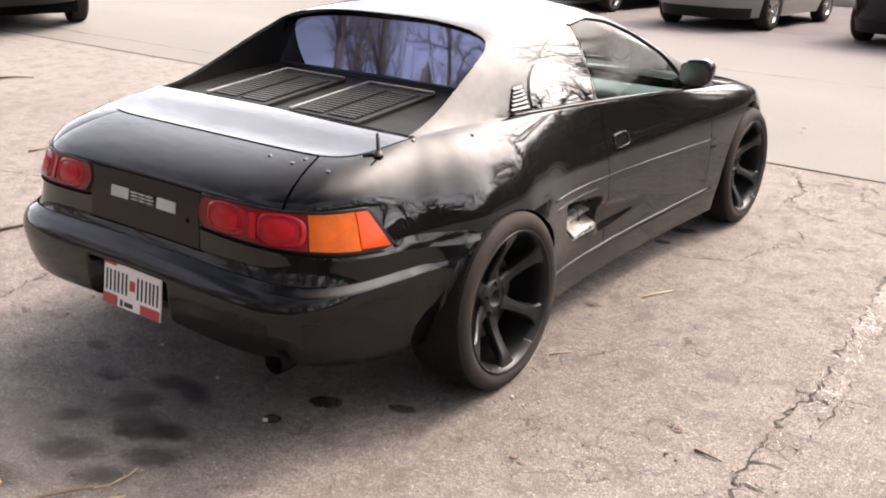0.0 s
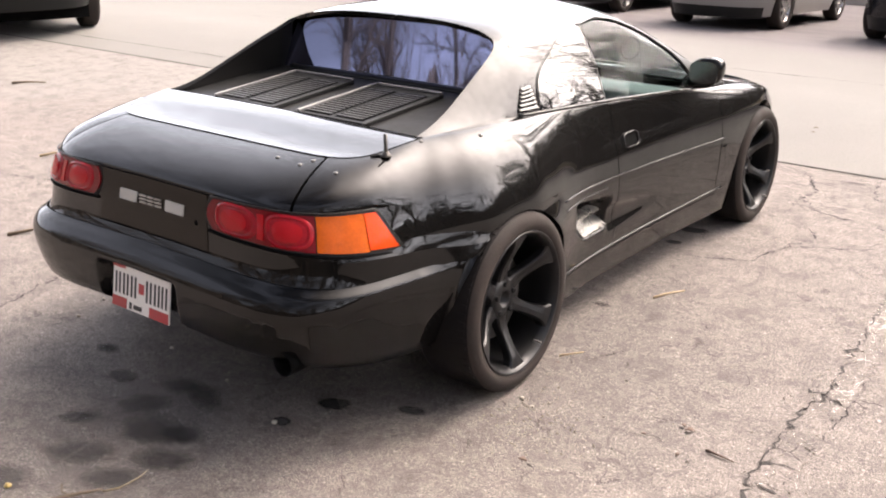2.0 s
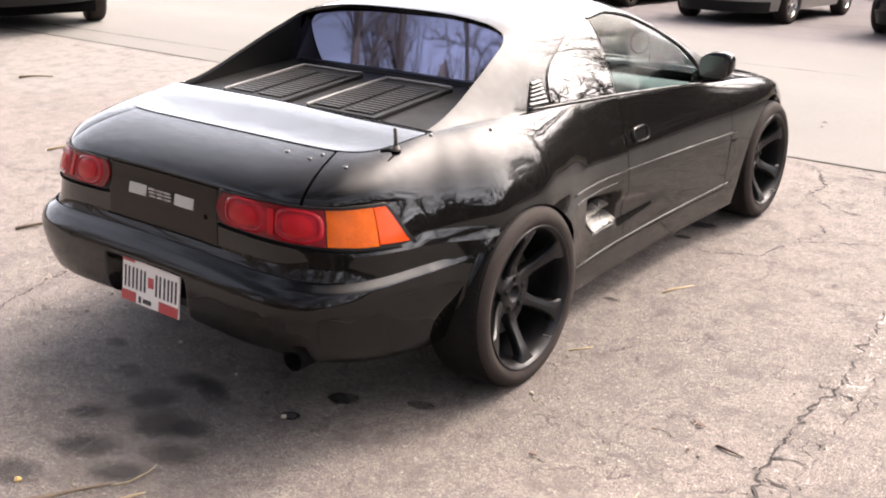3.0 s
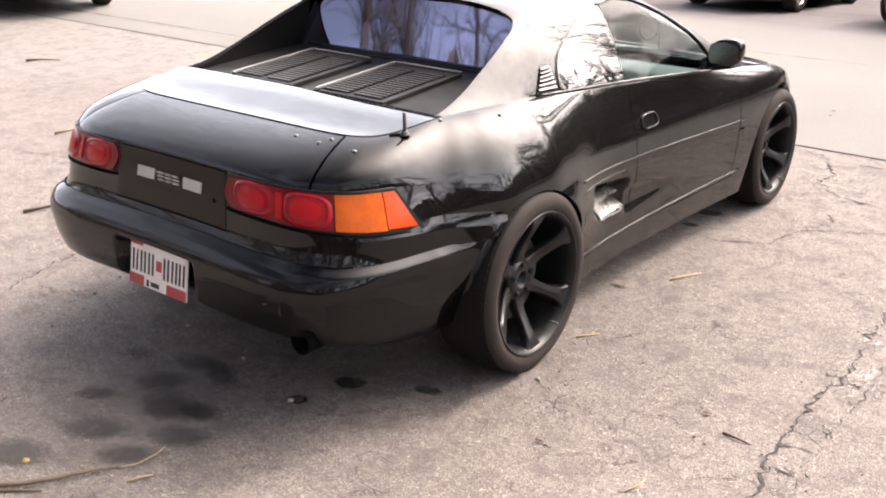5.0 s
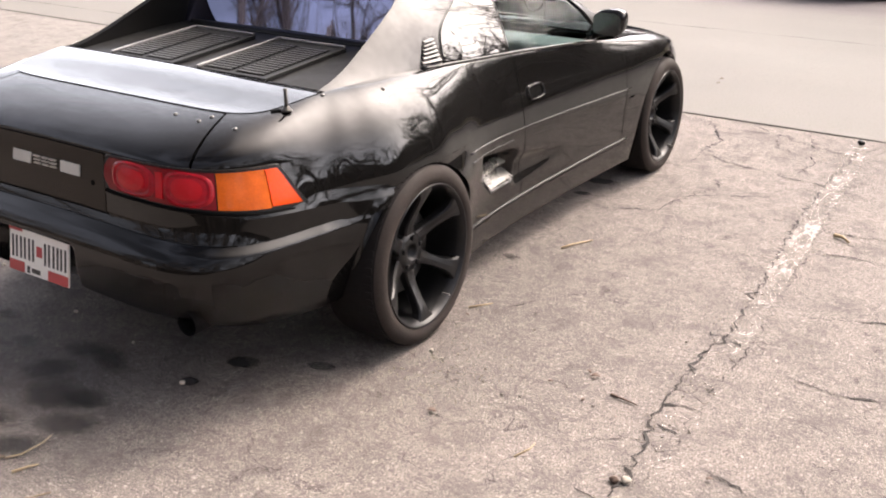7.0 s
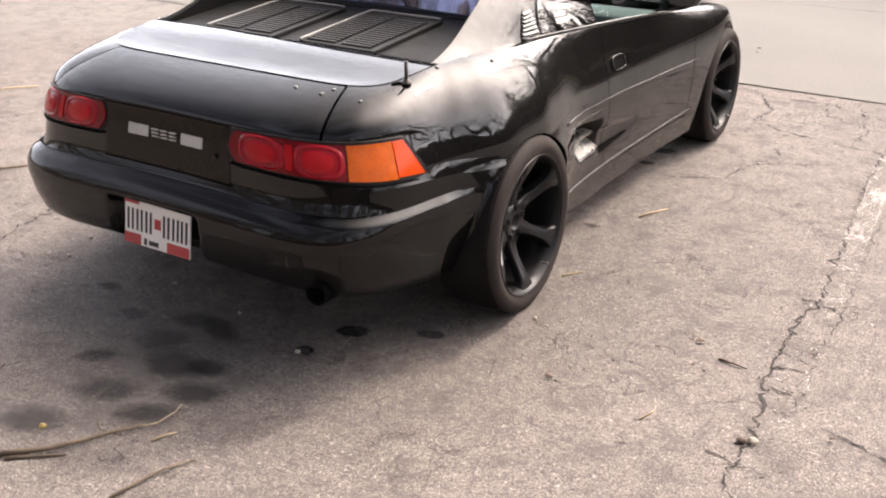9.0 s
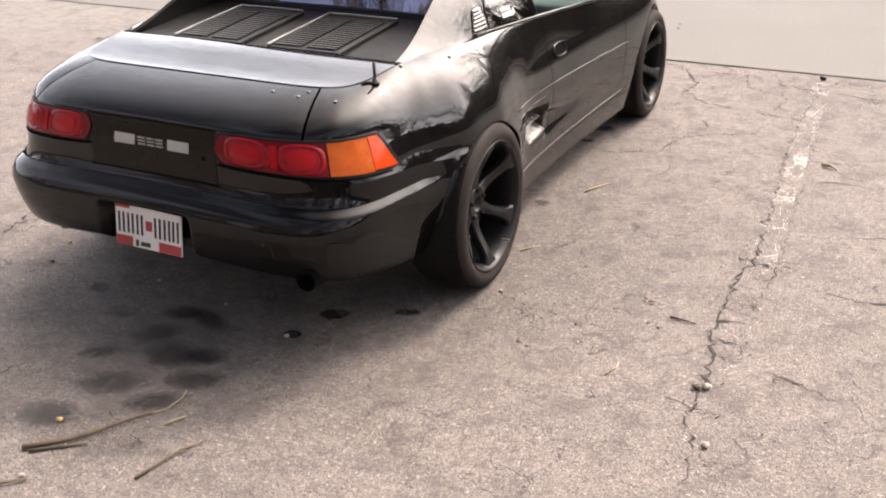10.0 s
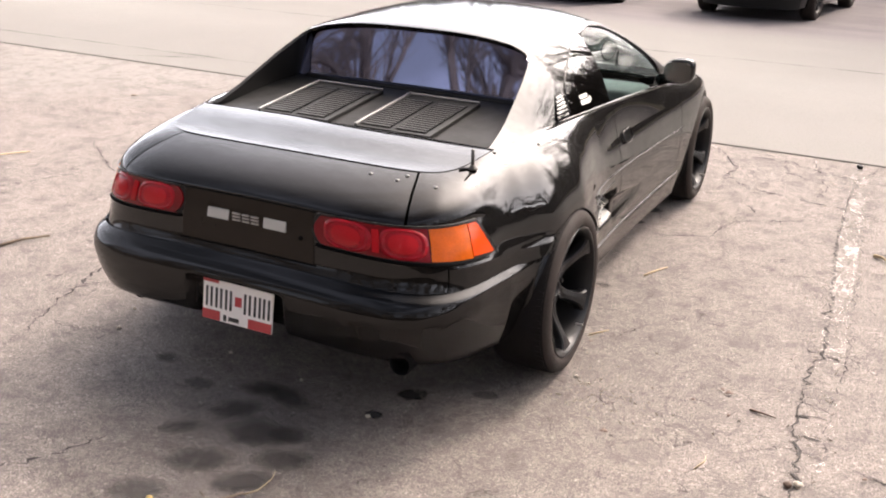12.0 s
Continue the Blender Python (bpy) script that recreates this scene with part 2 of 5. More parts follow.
    k.bump(relief, 0.7, 0.008)
    return k.m


def concrete():
    k = Mat("concrete", (0.229, 0.221, 0.191), 0.9)
    broad, mid, grit = k.noise(0.25, 4), k.noise(1.8, 6, 0.65), k.noise(60.0, 3)
    tone = k.ramp(broad, (0.35, (0.138, 0.130, 0.118)), (0.65, (0.164, 0.156, 0.142)))
    tone = k.mix(k.ramp(mid, (0.4, 0.0), (0.75, 0.4)), tone, (0.135, 0.130, 0.118))
    tone = k.mix(k.ramp(grit, (0.36, 0.5), (0.5, 0.0)), tone, (0.112, 0.107, 0.096))
    k.put("Base Color", tone)
    k.bump(grit, 0.3, 0.004)
    return k.m


ASPHALT, CONCRETE = asphalt(), concrete()
CRACK = worn("crack_dirt", (0.022, 0.018, 0.016), 0.95, 0.4)


def far_asphalt():
    """Grey tarmac, patchy and worn where the concrete begins."""
    k = Mat("far_asphalt", (0.132, 0.115, 0.115), 0.92)
    mid, grit = k.noise(1.6, 6, 0.7, (0.35, 1, 1)), k.noise(60.0, 3)
    tone = k.ramp(mid, (0.35, (0.100, 0.088, 0.090)), (0.65, (0.150, 0.132, 0.132)))
    xyz = k.node("SeparateXYZ")
    k.join(k.where(), xyz.inputs[0])
    edge = k.math("ADD", k.math("SUBTRACT", xyz.outputs[1], 10.1), k.math("MULTIPLY", k.math("SUBTRACT", mid, 0.5), 2.6))
    tone = k.mix(k.ramp(edge, (0.0, 1.0), (0.9, 0.0)), tone, (0.150, 0.142, 0.130))
    tone = k.mix(k.ramp(grit, (0.36, 0.4), (0.5, 0.0)), tone, (0.075, 0.068, 0.066))
    k.put("Base Color", tone)
    k.bump(grit, 0.3, 0.004)
    return k.m


FAR_ASPHALT = far_asphalt()
BARK = worn("bark", (0.085, 0.070, 0.058), 0.95, 0.35, 8.0)
TWIG = worn("dry_twig", (0.132, 0.099, 0.069), 0.9, 0.4, 20.0)
STRAW = worn("dry_straw", (0.363, 0.284, 0.172), 0.8, 0.2)
LEAF = worn("dead_leaf", (0.105, 0.070, 0.052), 0.85, 0.3, 30.0)
STONE = worn("pale_pebble", (0.383, 0.343, 0.284), 0.85, 0.25, 25.0)
NUT = worn("yellow_nut", (0.462, 0.330, 0.106), 0.5, 0.2, 25.0)


def soft_mark(name, color, strong, edge=0.35):
    """An oil stain, also a broad dark patch, that fades out towards its own rim."""
    k = Mat(name, color, 0.75)
    dist = k.node("VectorMath")
    dist.operation = "LENGTH"
    k.join(k.where(), dist.inputs[0])
    ragged = k.math("ADD", dist.outputs["Value"], k.math("MULTIPLY", k.math("SUBTRACT", k.noise(2.2, 5, 0.65), 0.5), 0.9))
    fade = k.ramp(ragged, (edge, strong), (0.95, 0.0))
    clear, mixer = k.node("BsdfTransparent"), k.node("MixShader")
    k.join(fade, mixer.inputs[0])
    k.join(clear.outputs[0], mixer.inputs[1])
    k.join(k.b.outputs[0], mixer.inputs[2])
    k.join(mixer.outputs[0], k.t.nodes["Material Output"].inputs["Surface"])
    return k.m


OIL = soft_mark("dark_ground_mark", (0.026, 0.022, 0.020), 0.52, 0.42)
OIL_FRESH = soft_mark("fresh_oil", (0.006, 0.005, 0.005), 0.97, 0.6)
# two broad soft tones that darken the asphalt round and behind the car
BROAD_DARK = soft_mark("broad_dark_patch", (0.060, 0.051, 0.047), 0.15, 0.15)
FAINT_DARK = soft_mark("faint_dark_patch", (0.065, 0.056, 0.054), 0.07, 0.2)


def worn_line():
    k = Mat("worn_line_paint", (0.48, 0.45, 0.41), 0.8)
    flakes = k.math("ADD", k.math("MULTIPLY", k.noise(38.0, 5, 0.8), 0.7), k.math("MULTIPLY", k.noise(6.0, 3), 0.3))
    xyz = k.node("SeparateXYZ")
    k.join(k.where(), xyz.inputs[0])
    along = k.ramp(k.math("MULTIPLY", k.math("ADD", xyz.outputs[1], 2.0), 0.16), (0.36, 0.0), (0.50, 0.045), (0.64, 0.085), (0.82, 0.045))
    lay = k.ramp(k.math("ADD", flakes, along), (0.574, 0.0), (0.635, 0.85))
    clear, mixer = k.node("BsdfTransparent"), k.node("MixShader")
    k.join(lay, mixer.inputs[0])
    k.join(clear.outputs[0], mixer.inputs[1])
    k.join(k.b.outputs[0], mixer.inputs[2])
    k.join(mixer.outputs[0], k.t.nodes["Material Output"].inputs["Surface"])
    return k.m


LINE_PAINT = worn_line()

# ---- building helpers ----
def mesh_ob(name, verts, faces, material, parent=None, label="", smooth=True):
    """One mesh object from corners and faces."""
    me = bpy.data.meshes.new(name)
    me.from_pydata([tuple(v) for v in verts], [], faces)
    me.update()
    if smooth:
        me.shade_smooth()
    me.materials.append(material)
    ob = new(name, me)
    ob.parent = parent
    return tagged(ob, label)


def part(name, bm, material, parent=None, label="", smooth=False):
    me = bpy.data.meshes.new(name)
    bm.normal_update()
    bm.to_mesh(me)
    bm.free()
    if smooth:
        me.shade_smooth()
    me.materials.append(material)
    ob = new(name, me)
    ob.parent = parent
    return tagged(ob, label)


def thing(name, label, category, at=(0, 0, 0), group="", kind=""):
    ob = new(name)
    ob.location = at
    ob.empty_display_size = 0.1
    return tagged(ob, label, category, group, kind)


def curve(points):
    """A smooth line through (place, value) pairs: monotone cubic between them, level beyond the ends."""
    xs, ys = np.array(points, float).T
    h = np.diff(xs)
    d = np.diff(ys) / h
    m = np.zeros(len(xs))
    for i in range(1, len(xs) - 1):
        if d[i - 1] * d[i] > 0:
            w1, w2 = 2 * h[i] + h[i - 1], h[i] + 2 * h[i - 1]
            m[i] = (w1 + w2) / (w1 / d[i - 1] + w2 / d[i])
    m[0], m[-1] = d[0], d[-1]

    def value(x):
        x = min(max(x, xs[0]), xs[-1])
        i = min(int(np.searchsorted(xs, x, "right")) - 1, len(h) - 1)
        t = (x - xs[i]) / h[i]
        return float((2 * t**3 - 3 * t**2 + 1) * ys[i] + (t**3 - 2 * t**2 + t) * h[i] * m[i]
                     + (3 * t**2 - 2 * t**3) * ys[i + 1] + (t**3 - t**2) * h[i] * m[i + 1])

    return value


def sheet(name, fn, us, vs, material, parent, label="", side=1, lift=0.0, lip=0.014, both=""):
    """A panel: the surface fn(u, v) over us and vs (vs may be a function of u). lift: metres off the surface; lip: how far its rim turns in; both: the middle line lies at the start of u or the end of v, and both halves are one panel."""
    rows = [[np.array(fn(u, v), float) for v in (vs(u) if callable(vs) else vs)] for u in us]
    p = np.array(rows)
    if both:
        other = np.flip(p, 0 if both == "u" else 1) * (-1, 1, 1)
        p = np.concatenate([other, p[1:]], 0) if both == "u" else np.concatenate([p, other[:, 1:]], 1)
    nu, nv = p.shape[:2]
    du, dv = np.gradient(p, axis=0), np.gradient(p, axis=1)
    n = np.cross(du, dv)
    n /= np.linalg.norm(n, axis=2, keepdims=True) + 1e-12
    mid = p[nu // 2, nv // 2]
    out = mid - np.array((0.0, 1.1, 0.45))
    if (n[nu // 2, nv // 2] * out).sum() < 0:
        n, flip = -n, True
    else:
        flip = False
    p = p + lift * n
    verts = list(p.reshape(-1, 3))
    at = lambda i, j: i * nv + j
    faces = [(at(i, j), at(i + 1, j), at(i + 1, j + 1), at(i, j + 1)) for i in range(nu - 1) for j in range(nv - 1)]
    if lip:
        ring = [(i, 0) for i in range(nu)] + [(nu - 1, j) for j in range(1, nv)] + [(i, nv - 1) for i in range(nu - 2, -1, -1)] + [(0, j) for j in range(nv - 2, 0, -1)]
        base = len(verts)
        verts += [p[i, j] for i, j in ring]
        verts += [p[i, j] - lip * n[i, j] for i, j in ring]
        k = len(ring)
        faces += [(base + a, base + k + a, base + k + (a + 1) % k, base + (a + 1) % k) for a in range(k)]
    if flip:
        faces = [f[::-1] for f in faces]
    if side < 0:
        verts = [(-x, y, z) for x, y, z in verts]
        faces = [f[::-1] for f in faces]
    return mesh_ob(name, verts, faces, material, parent, label)


def span(a, b, n):
    return [a + (b - a) * i / (n - 1) for i in range(n)]


def box(bm, x0, x1, y0, y1, z0, z1, bevel=0.0, m=None):
    mat = Matrix.Translation(((x0 + x1) / 2, (y0 + y1) / 2, (z0 + z1) / 2)) @ Matrix.Diagonal((x1 - x0, y1 - y0, z1 - z0, 1))
    made = bmesh.ops.create_cube(bm, size=1.0, matrix=(m @ mat) if m else mat)["verts"]
    if bevel:
        edges = list({e for v in made for e in v.link_edges})
        bmesh.ops.bevel(bm, geom=edges, offset=bevel, segments=2, profile=0.6, affect="EDGES")
    return bm


def lathe(bm, profile, axis="x", n=48, closed=False):
    """A turned shape about an axis, from (radius, along) pairs."""
    rings = []
    for r, a in profile:
        ring = []
        for i in range(n):
            c, s = math.cos(2 * math.pi * i / n) * r, math.sin(2 * math.pi * i / n) * r
            ring.append(bm.verts.new({"x": (a, c, s), "y": (c, a, s), "z": (c, s, a)}[axis]))
        rings.append(ring)
    pairs = list(zip(rings, rings[1:])) + ([(rings[-1], rings[0])] if closed else [])
    for p, q in pairs:
        for i in range(n):
            bm.faces.new((p[i], q[i], q[(i + 1) % n], p[(i + 1) % n]))
    bmesh.ops.recalc_face_normals(bm, faces=bm.faces)
    return bm


def tube(bm, points, radius, n=8, ends=True):
    """A round bar along points; radius may be a number or a list."""
    pts = [Vector(p) for p in points]
    rad = radius if isinstance(radius, (list, tuple)) else [radius] * len(pts)
    rings, up = [], Vector((0.13, 0.21, 0.97))
    for i, p in enumerate(pts):
        d = (pts[min(i + 1, len(pts) - 1)] - pts[max(i - 1, 0)]).normalized()
        a = d.cross(up)
        a = a.normalized() if a.length > 1e-3 else d.orthogonal().normalized()
        b = d.cross(a)
        rings.append([bm.verts.new(p + rad[i] * (math.cos(2 * math.pi * k / n) * a + math.sin(2 * math.pi * k / n) * b)) for k in range(n)])
    for p, q in zip(rings, rings[1:]):
        for k in range(n):
            bm.faces.new((p[k], p[(k + 1) % n], q[(k + 1) % n], q[k]))
    if ends:
        bm.faces.new(rings[0][::-1]), bm.faces.new(rings[-1])
    bmesh.ops.recalc_face_normals(bm, faces=bm.faces)
    return bm

# ---- ground ----
def lie(x, y):
    """The height of the ground: level round the car, falling gently away ahead."""
    t = min(max((y - 4.2) / 3.0, 0.0), 1.0)
    return -0.060 * max(0.0, min(y, 16.0) - 4.2) * t * t * (3 - 2 * t)


def ground_piece(name, x0, x1, ys, material, label, drop=0.0):
    xs = [x0, -12, -6, 6, 12, x1] if x0 < -12 else [x0, (x0 + x1) / 2, x1]
    verts = [(x, y, lie(x, y) - drop) for y in ys for x in xs]
    n = len(xs)
    faces = [(j * n + i, j * n + i + 1, (j + 1) * n + i + 1, (j + 1) * n + i) for j in range(len(ys) - 1) for i in range(n - 1)]
    ob = mesh_ob(name, verts, faces, material, None, label)
    return tagged(ob, category="ground", kind="structure")


KERB_Y = 3.63
ground_piece("ground", -400, 400, [-400, -60, -12, -4, 0, 3.0, KERB_Y], ASPHALT, "cracked weathered grey asphalt of a parking bay")
ground_piece("road", -400, 400, [KERB_Y + 0.032] + span(4.0, 8.0, 17) + span(8.5, 9.5, 3), CONCRETE, "pale worn concrete drive lane")
ground_piece("joint", -400, 400, [2.6, KERB_Y, 4.2], CRACK, "dark dirt-filled joint between asphalt and concrete", 0.012)
ground_piece("pavement", -400, 400, [9.5, 10, 10.5, 11.0, 11.5, 12, 12.5, 13, 14, 15, 16, 17, 18.2, 30, 80, 400], FAR_ASPHALT, "grey asphalt bays of the far parked row")

# ---- the sports coupe: its surfaces ----
# y runs ahead from the rear axle, x to its side; all shapes are for one half and mirrored.
REAR_C, FRONT_C = 0.15, 2.0
WIDE = curve([(-0.9, 0.818), (-0.4, 0.838), (0.0, 0.868), (0.35, 0.868), (0.75, 0.838), (1.1, 0.828), (1.6, 0.832), (2.05, 0.845), (2.4, 0.852), (2.8, 0.835), (3.3, 0.80)])
FULL = curve([(0.12, 0.93), (0.20, 0.958), (0.30, 0.978), (0.45, 0.994), (0.56, 1.0), (0.66, 0.996), (0.76, 0.975), (0.85, 0.94)])
TAIL = curve([(0.14, -0.70), (0.20, -0.78), (0.27, -0.845), (0.35, -0.880), (0.44, -0.898), (0.51, -0.900), (0.545, -0.892), (0.575, -0.868), (0.60, -0.832), (0.63, -0.817), (0.72, -0.808), (0.80, -0.792), (0.9, -0.78)])
NOSE = curve([(0.14, 3.10), (0.22, 3.22), (0.40, 3.27), (0.55, 3.25), (0.70, 3.05), (0.85, 2.9)])
ROLL_LOW = curve([(-0.9, 0.822), (-0.5, 0.812), (-0.38, 0.795), (-0.2, 0.745), (0.1, 0.705), (0.4, 0.700), (0.9, 0.735), (1.6, 0.715), (2.2, 0.676), (2.5, 0.655), (2.8, 0.57), (3.3, 0.46)])
BELT = curve([(-0.9, 0.912), (-0.5, 0.914), (-0.2, 0.940), (0.1, 0.944), (0.4, 0.925), (0.8, 0.896), (1.2, 0.862), (1.6, 0.826), (1.85, 0.800), (2.1, 0.778), (2.4, 0.742), (2.8, 0.650), (3.3, 0.50)])
TOP_WIDE = curve([(-0.9, 0.64), (-0.5, 0.655), (-0.2, 0.680), (0.1, 0.718), (0.4, 0.742), (0.8, 0.756), (1.2, 0.762), (1.6, 0.766), (2.0, 0.755), (2.4, 0.745), (2.8, 0.68), (3.3, 0.60)])
RIDGE = curve([(-0.34, 0.935), (-0.16, 0.990), (0.1, 1.107), (0.3, 1.198), (0.45, 1.246), (0.65, 1.261), (0.85, 1.267), (1.05, 1.263), (1.25, 1.250), (1.5, 1.180), (1.8, 1.020), (2.12, 0.790)])
SQUARE = curve([(0.14, 4.0), (0.35, 5.6), (0.56, 7.0), (0.80, 6.0)])
ROUND = curve([(-0.3, 3.2), (0.1, 3.15), (0.42, 2.9), (0.95, 2.6)])


def ends(s, tail, nose, n):
    """Station s to (share of the width, y): -1 tail middle, 0 to 1 along the flank, 2 nose middle."""
    if 0 <= s <= 1:
        return 1.0, REAR_C + (FRONT_C - REAR_C) * s
    a = ((s + 1) if s < 0 else (2 - s)) * math.pi / 2
    u, v = max(math.sin(a), 0.0), max(math.cos(a), 0.0)
    k = (u**n + v**n) ** (-1 / n)
    return k * u, REAR_C - (REAR_C - tail) * k * v if s < 0 else FRONT_C + (nose - FRONT_C) * k * v


def droop(s, share):
    """How far the lines of the tail sag towards its corners."""
    if s < 0:
        return 0.02 * share * share
    t = min(s / 0.35, 1.0)
    return 0.02 * (1 - t * t * (3 - 2 * t))


def ease(v):
    v = min(max(v, 0.0), 1.0)
    return v * v * (3 - 2 * v)


def flare(y, z):
    """How far the rear wing swells out round its wide wheel."""
    off = max(0.0, math.hypot(y - 0.035, min(z, 0.655) - 0.317) - 0.345)
    return ease((z - 0.25) / 0.33) * (0.048 * math.exp(-(off / 0.15) ** 2) + 0.014 * math.exp(-(off / 0.05) ** 2))


def dent(y, z):
    """The side intake: a scallop along the door that deepens into the duct's mouth."""
    top, low = 0.556 - 0.135 * max(0.0, y - 0.53), 0.388 + 0.75 * max(0.0, 0.625 - y)
    mouth = ease((y - 0.512) / 0.03) * ease((0.85 - y) / 0.05) * ease((top + 0.006 - z) / 0.02) * ease((z - low + 0.008) / 0.022)
    reach = min(max((1.26 - y) / 0.40, 0.0), 1.0)
    mid = 0.412 + 0.035 * max(0.0, 1.05 - y)
    scallop = ease((y - 0.80) / 0.06) * reach ** 0.8 * math.exp(-((z - mid) / (0.016 + 0.040 * reach)) ** 4)
    return 0.075 * mouth + 0.024 * scallop


def flank_plain(s, z):
    share, y = ends(s, TAIL(z), NOSE(z), SQUARE(z) if s < 0 else 2.5)
    lean = min(max(s / 0.35, 0.0), 1.0) * 0.35 * max(0.0, z - 0.50) ** 2    # the doors lean in towards the belt
    return (share * WIDE(y) * FULL(z) - lean + share**8 * flare(y, z), y, z - droop(s, share))


def flank(s, z):
    x, y, h = flank_plain(s, z)
    return (x - dent(y, h) if 0.45 < y < 1.30 else x, y, h)


def station(y):
    """The station of a flank place y (for the straight and rounded sides, at mid height)."""
    lo, hi = -1.0, 2.0
    for _ in range(40):
        mid = (lo + hi) / 2
        lo, hi = (mid, hi) if flank(mid, 0.66)[1] < y else (lo, mid)
    return lo


def rim_of_top(s):
    share, y = ends(s, -0.505, 3.0, 9.0 if s < 0 else 2.6)
    return np.array((share * TOP_WIDE(y), y, BELT(y)))


def shoulder(s, t):
    """The rolled shoulder: t 0 at the flank's top, 1 at the rim of the deck."""
    y = flank(s, 0.74)[1]
    low = np.array(flank(s, ROLL_LOW(y)))
    top = rim_of_top(s)
    tail = min(max((-0.50 - s) / 0.06, 0.0), 1.0)                       # flat slope up to a sharp edge on the boot lid
    turn = radians(60 + 30 * min(max((s + 0.55) / 0.35, 0.0), 1.0))   # crisp edge over the tail, soft over the wheel
    a = t * turn
    c, d = (1 - math.cos(a)) / (1 - math.cos(turn)), math.sin(a) / math.sin(turn)
    c += (d**1.35 - c) * tail * 0.4
    under = flank_plain(s, ROLL_LOW(y) - 0.02)                          # take up the flank's own lean without a crease
    k = min(max((under[0] - low[0]) / 0.02 * (top[2] - low[2]) / max(low[0] - top[0], 0.03), 0.0), 0.8) * ease((s + 0.45) / 0.15)
    c = k * d + (1 - k) * c
    return np.array((low[0] + (top[0] - low[0]) * c, low[1] + (top[1] - low[1]) * c, low[2] + (top[2] - low[2]) * d))


def outer(s, q):
    """Flank and shoulder in one: q below 1 is the share of the height, 1 to 2 the roll."""
    y = flank(s, 0.74)[1]
    if q <= 1:
        return flank(s, 0.16 + (ROLL_LOW(y) - 0.16) * q)
    return shoulder(s, q - 1)


def cap(s, k):
    """The deck or bonnet: from the rim (k 1) in to the middle line (k 0)."""
    rim = rim_of_top(s)
    x, y = rim[0] * k, rim[1]
    rise = min(max((y + 0.50) / 0.2, 0.0), 1.0) * 0.004 if s < 0.5 else 0.018 * (1 - min(max((y - 2.6) / 0.4, 0.0), 1.0))
    return (x, y, rim[2] + rise * (1 - (x / TOP_WIDE(y)) ** 2))


def station_top(y):
    lo, hi = -1.0, 2.0
    for _ in range(40):
        mid = (lo + hi) / 2
        lo, hi = (mid, hi) if rim_of_top(mid)[1] < y else (lo, mid)
    return lo


def lean_in(y, h):
    """The greenhouse's share of the belt's width at a share h of its height: nearly straight up to the gutter, round over the roof."""
    n = ROUND(y)
    full = lambda v: max(0.0, 1 - v**n) ** (1 / n)
    if h >= 0.83:
        return full(h)
    k = 0.6 * (1 - ease((y - 1.1) / 0.5))
    return full(h) * (1 - k) + (1 - (1 - full(0.83)) * h / 0.83) * k


def house(y, a):
    """The greenhouse: a from 0 at the belt to 90 degrees on the middle line."""
    xb, zb = TOP_WIDE(y), BELT(y)
    h = min(max(math.sin(radians(a)), 0.0), 1.0) ** (1 / 1.3)
    return (xb * lean_in(y, h), y, zb - 0.004 + max(RIDGE(y) - zb, 0.002) * h)


def house_at(y, x):
    """The angle on the greenhouse at half width x."""
    lo, hi = 0.0, 1.0
    for _ in range(34):
        mid = (lo + hi) / 2
        lo, hi = (mid, hi) if TOP_WIDE(y) * lean_in(y, mid) > x else (lo, mid)
    return math.degrees(math.asin(min(1.0, lo**1.3)))


CREST = curve([(-0.34, 0.672), (-0.16, 0.655), (0.0, 0.637), (0.1, 0.622), (0.2, 0.606), (0.3, 0.586), (0.36, 0.568), (0.40, 0.535), (0.42, 0.46)])
ARCH_R, ARCH_Z = 0.352, 0.317
AXLES = {0.035: (0.948, 0.332, 0.264), 2.40: (0.838, 0.308, 0.242)}   # y: outer face, tyre and rim radius


def arch(y, z):
    return any((y - c) ** 2 + (z - ARCH_Z) ** 2 < (ARCH_R if c < 1 else 0.334) ** 2 for c in AXLES)


CUTS = {}


def flank_rows(z_top, z_low, n=26):
    """Heights for a flank panel, cut out round the wheels."""
    def rows(s):
        top = z_top(s) if callable(z_top) else z_top
        low = z_low
        if (s, top, z_low) not in CUTS:
            z = top
            while z > z_low:
                if arch(*flank(s, z)[1:]):
                    low = z + 0.0015
                    break
                z -= 0.003
            CUTS[(s, top, z_low)] = low
        low = CUTS[(s, top, z_low)]
        return span(low, top, n)
    return rows


def roll_base(s):
    return ROLL_LOW(flank(s, 0.74)[1])


car = thing("sports_car", "low black two-door sports coupe with black wheels and worn paint, parked", "car")
S_SEAM = -0.558                       # the boot lid's seam on the tail
S_DOOR, S_DOOR_END = station(0.905), station(1.88)
S_NOSE = 1.62


def tail_bumper(s, z):
    """The bumper, with the number plate's recess."""
    x, y, h = flank(s, z)
    k = min(max((0.215 - x) / 0.03, 0.0), 1.0) * min(max((z - 0.24) / 0.04, 0.0), 1.0) * min(max((0.525 - z) / 0.02, 0.0), 1.0)
    return (x, y + 0.05 * k, h)


BUMPER_FOOT = curve([(-1.0, 0.352), (-0.62, 0.335), (-0.52, 0.320), (-0.42, 0.308), (-0.28, 0.300)])


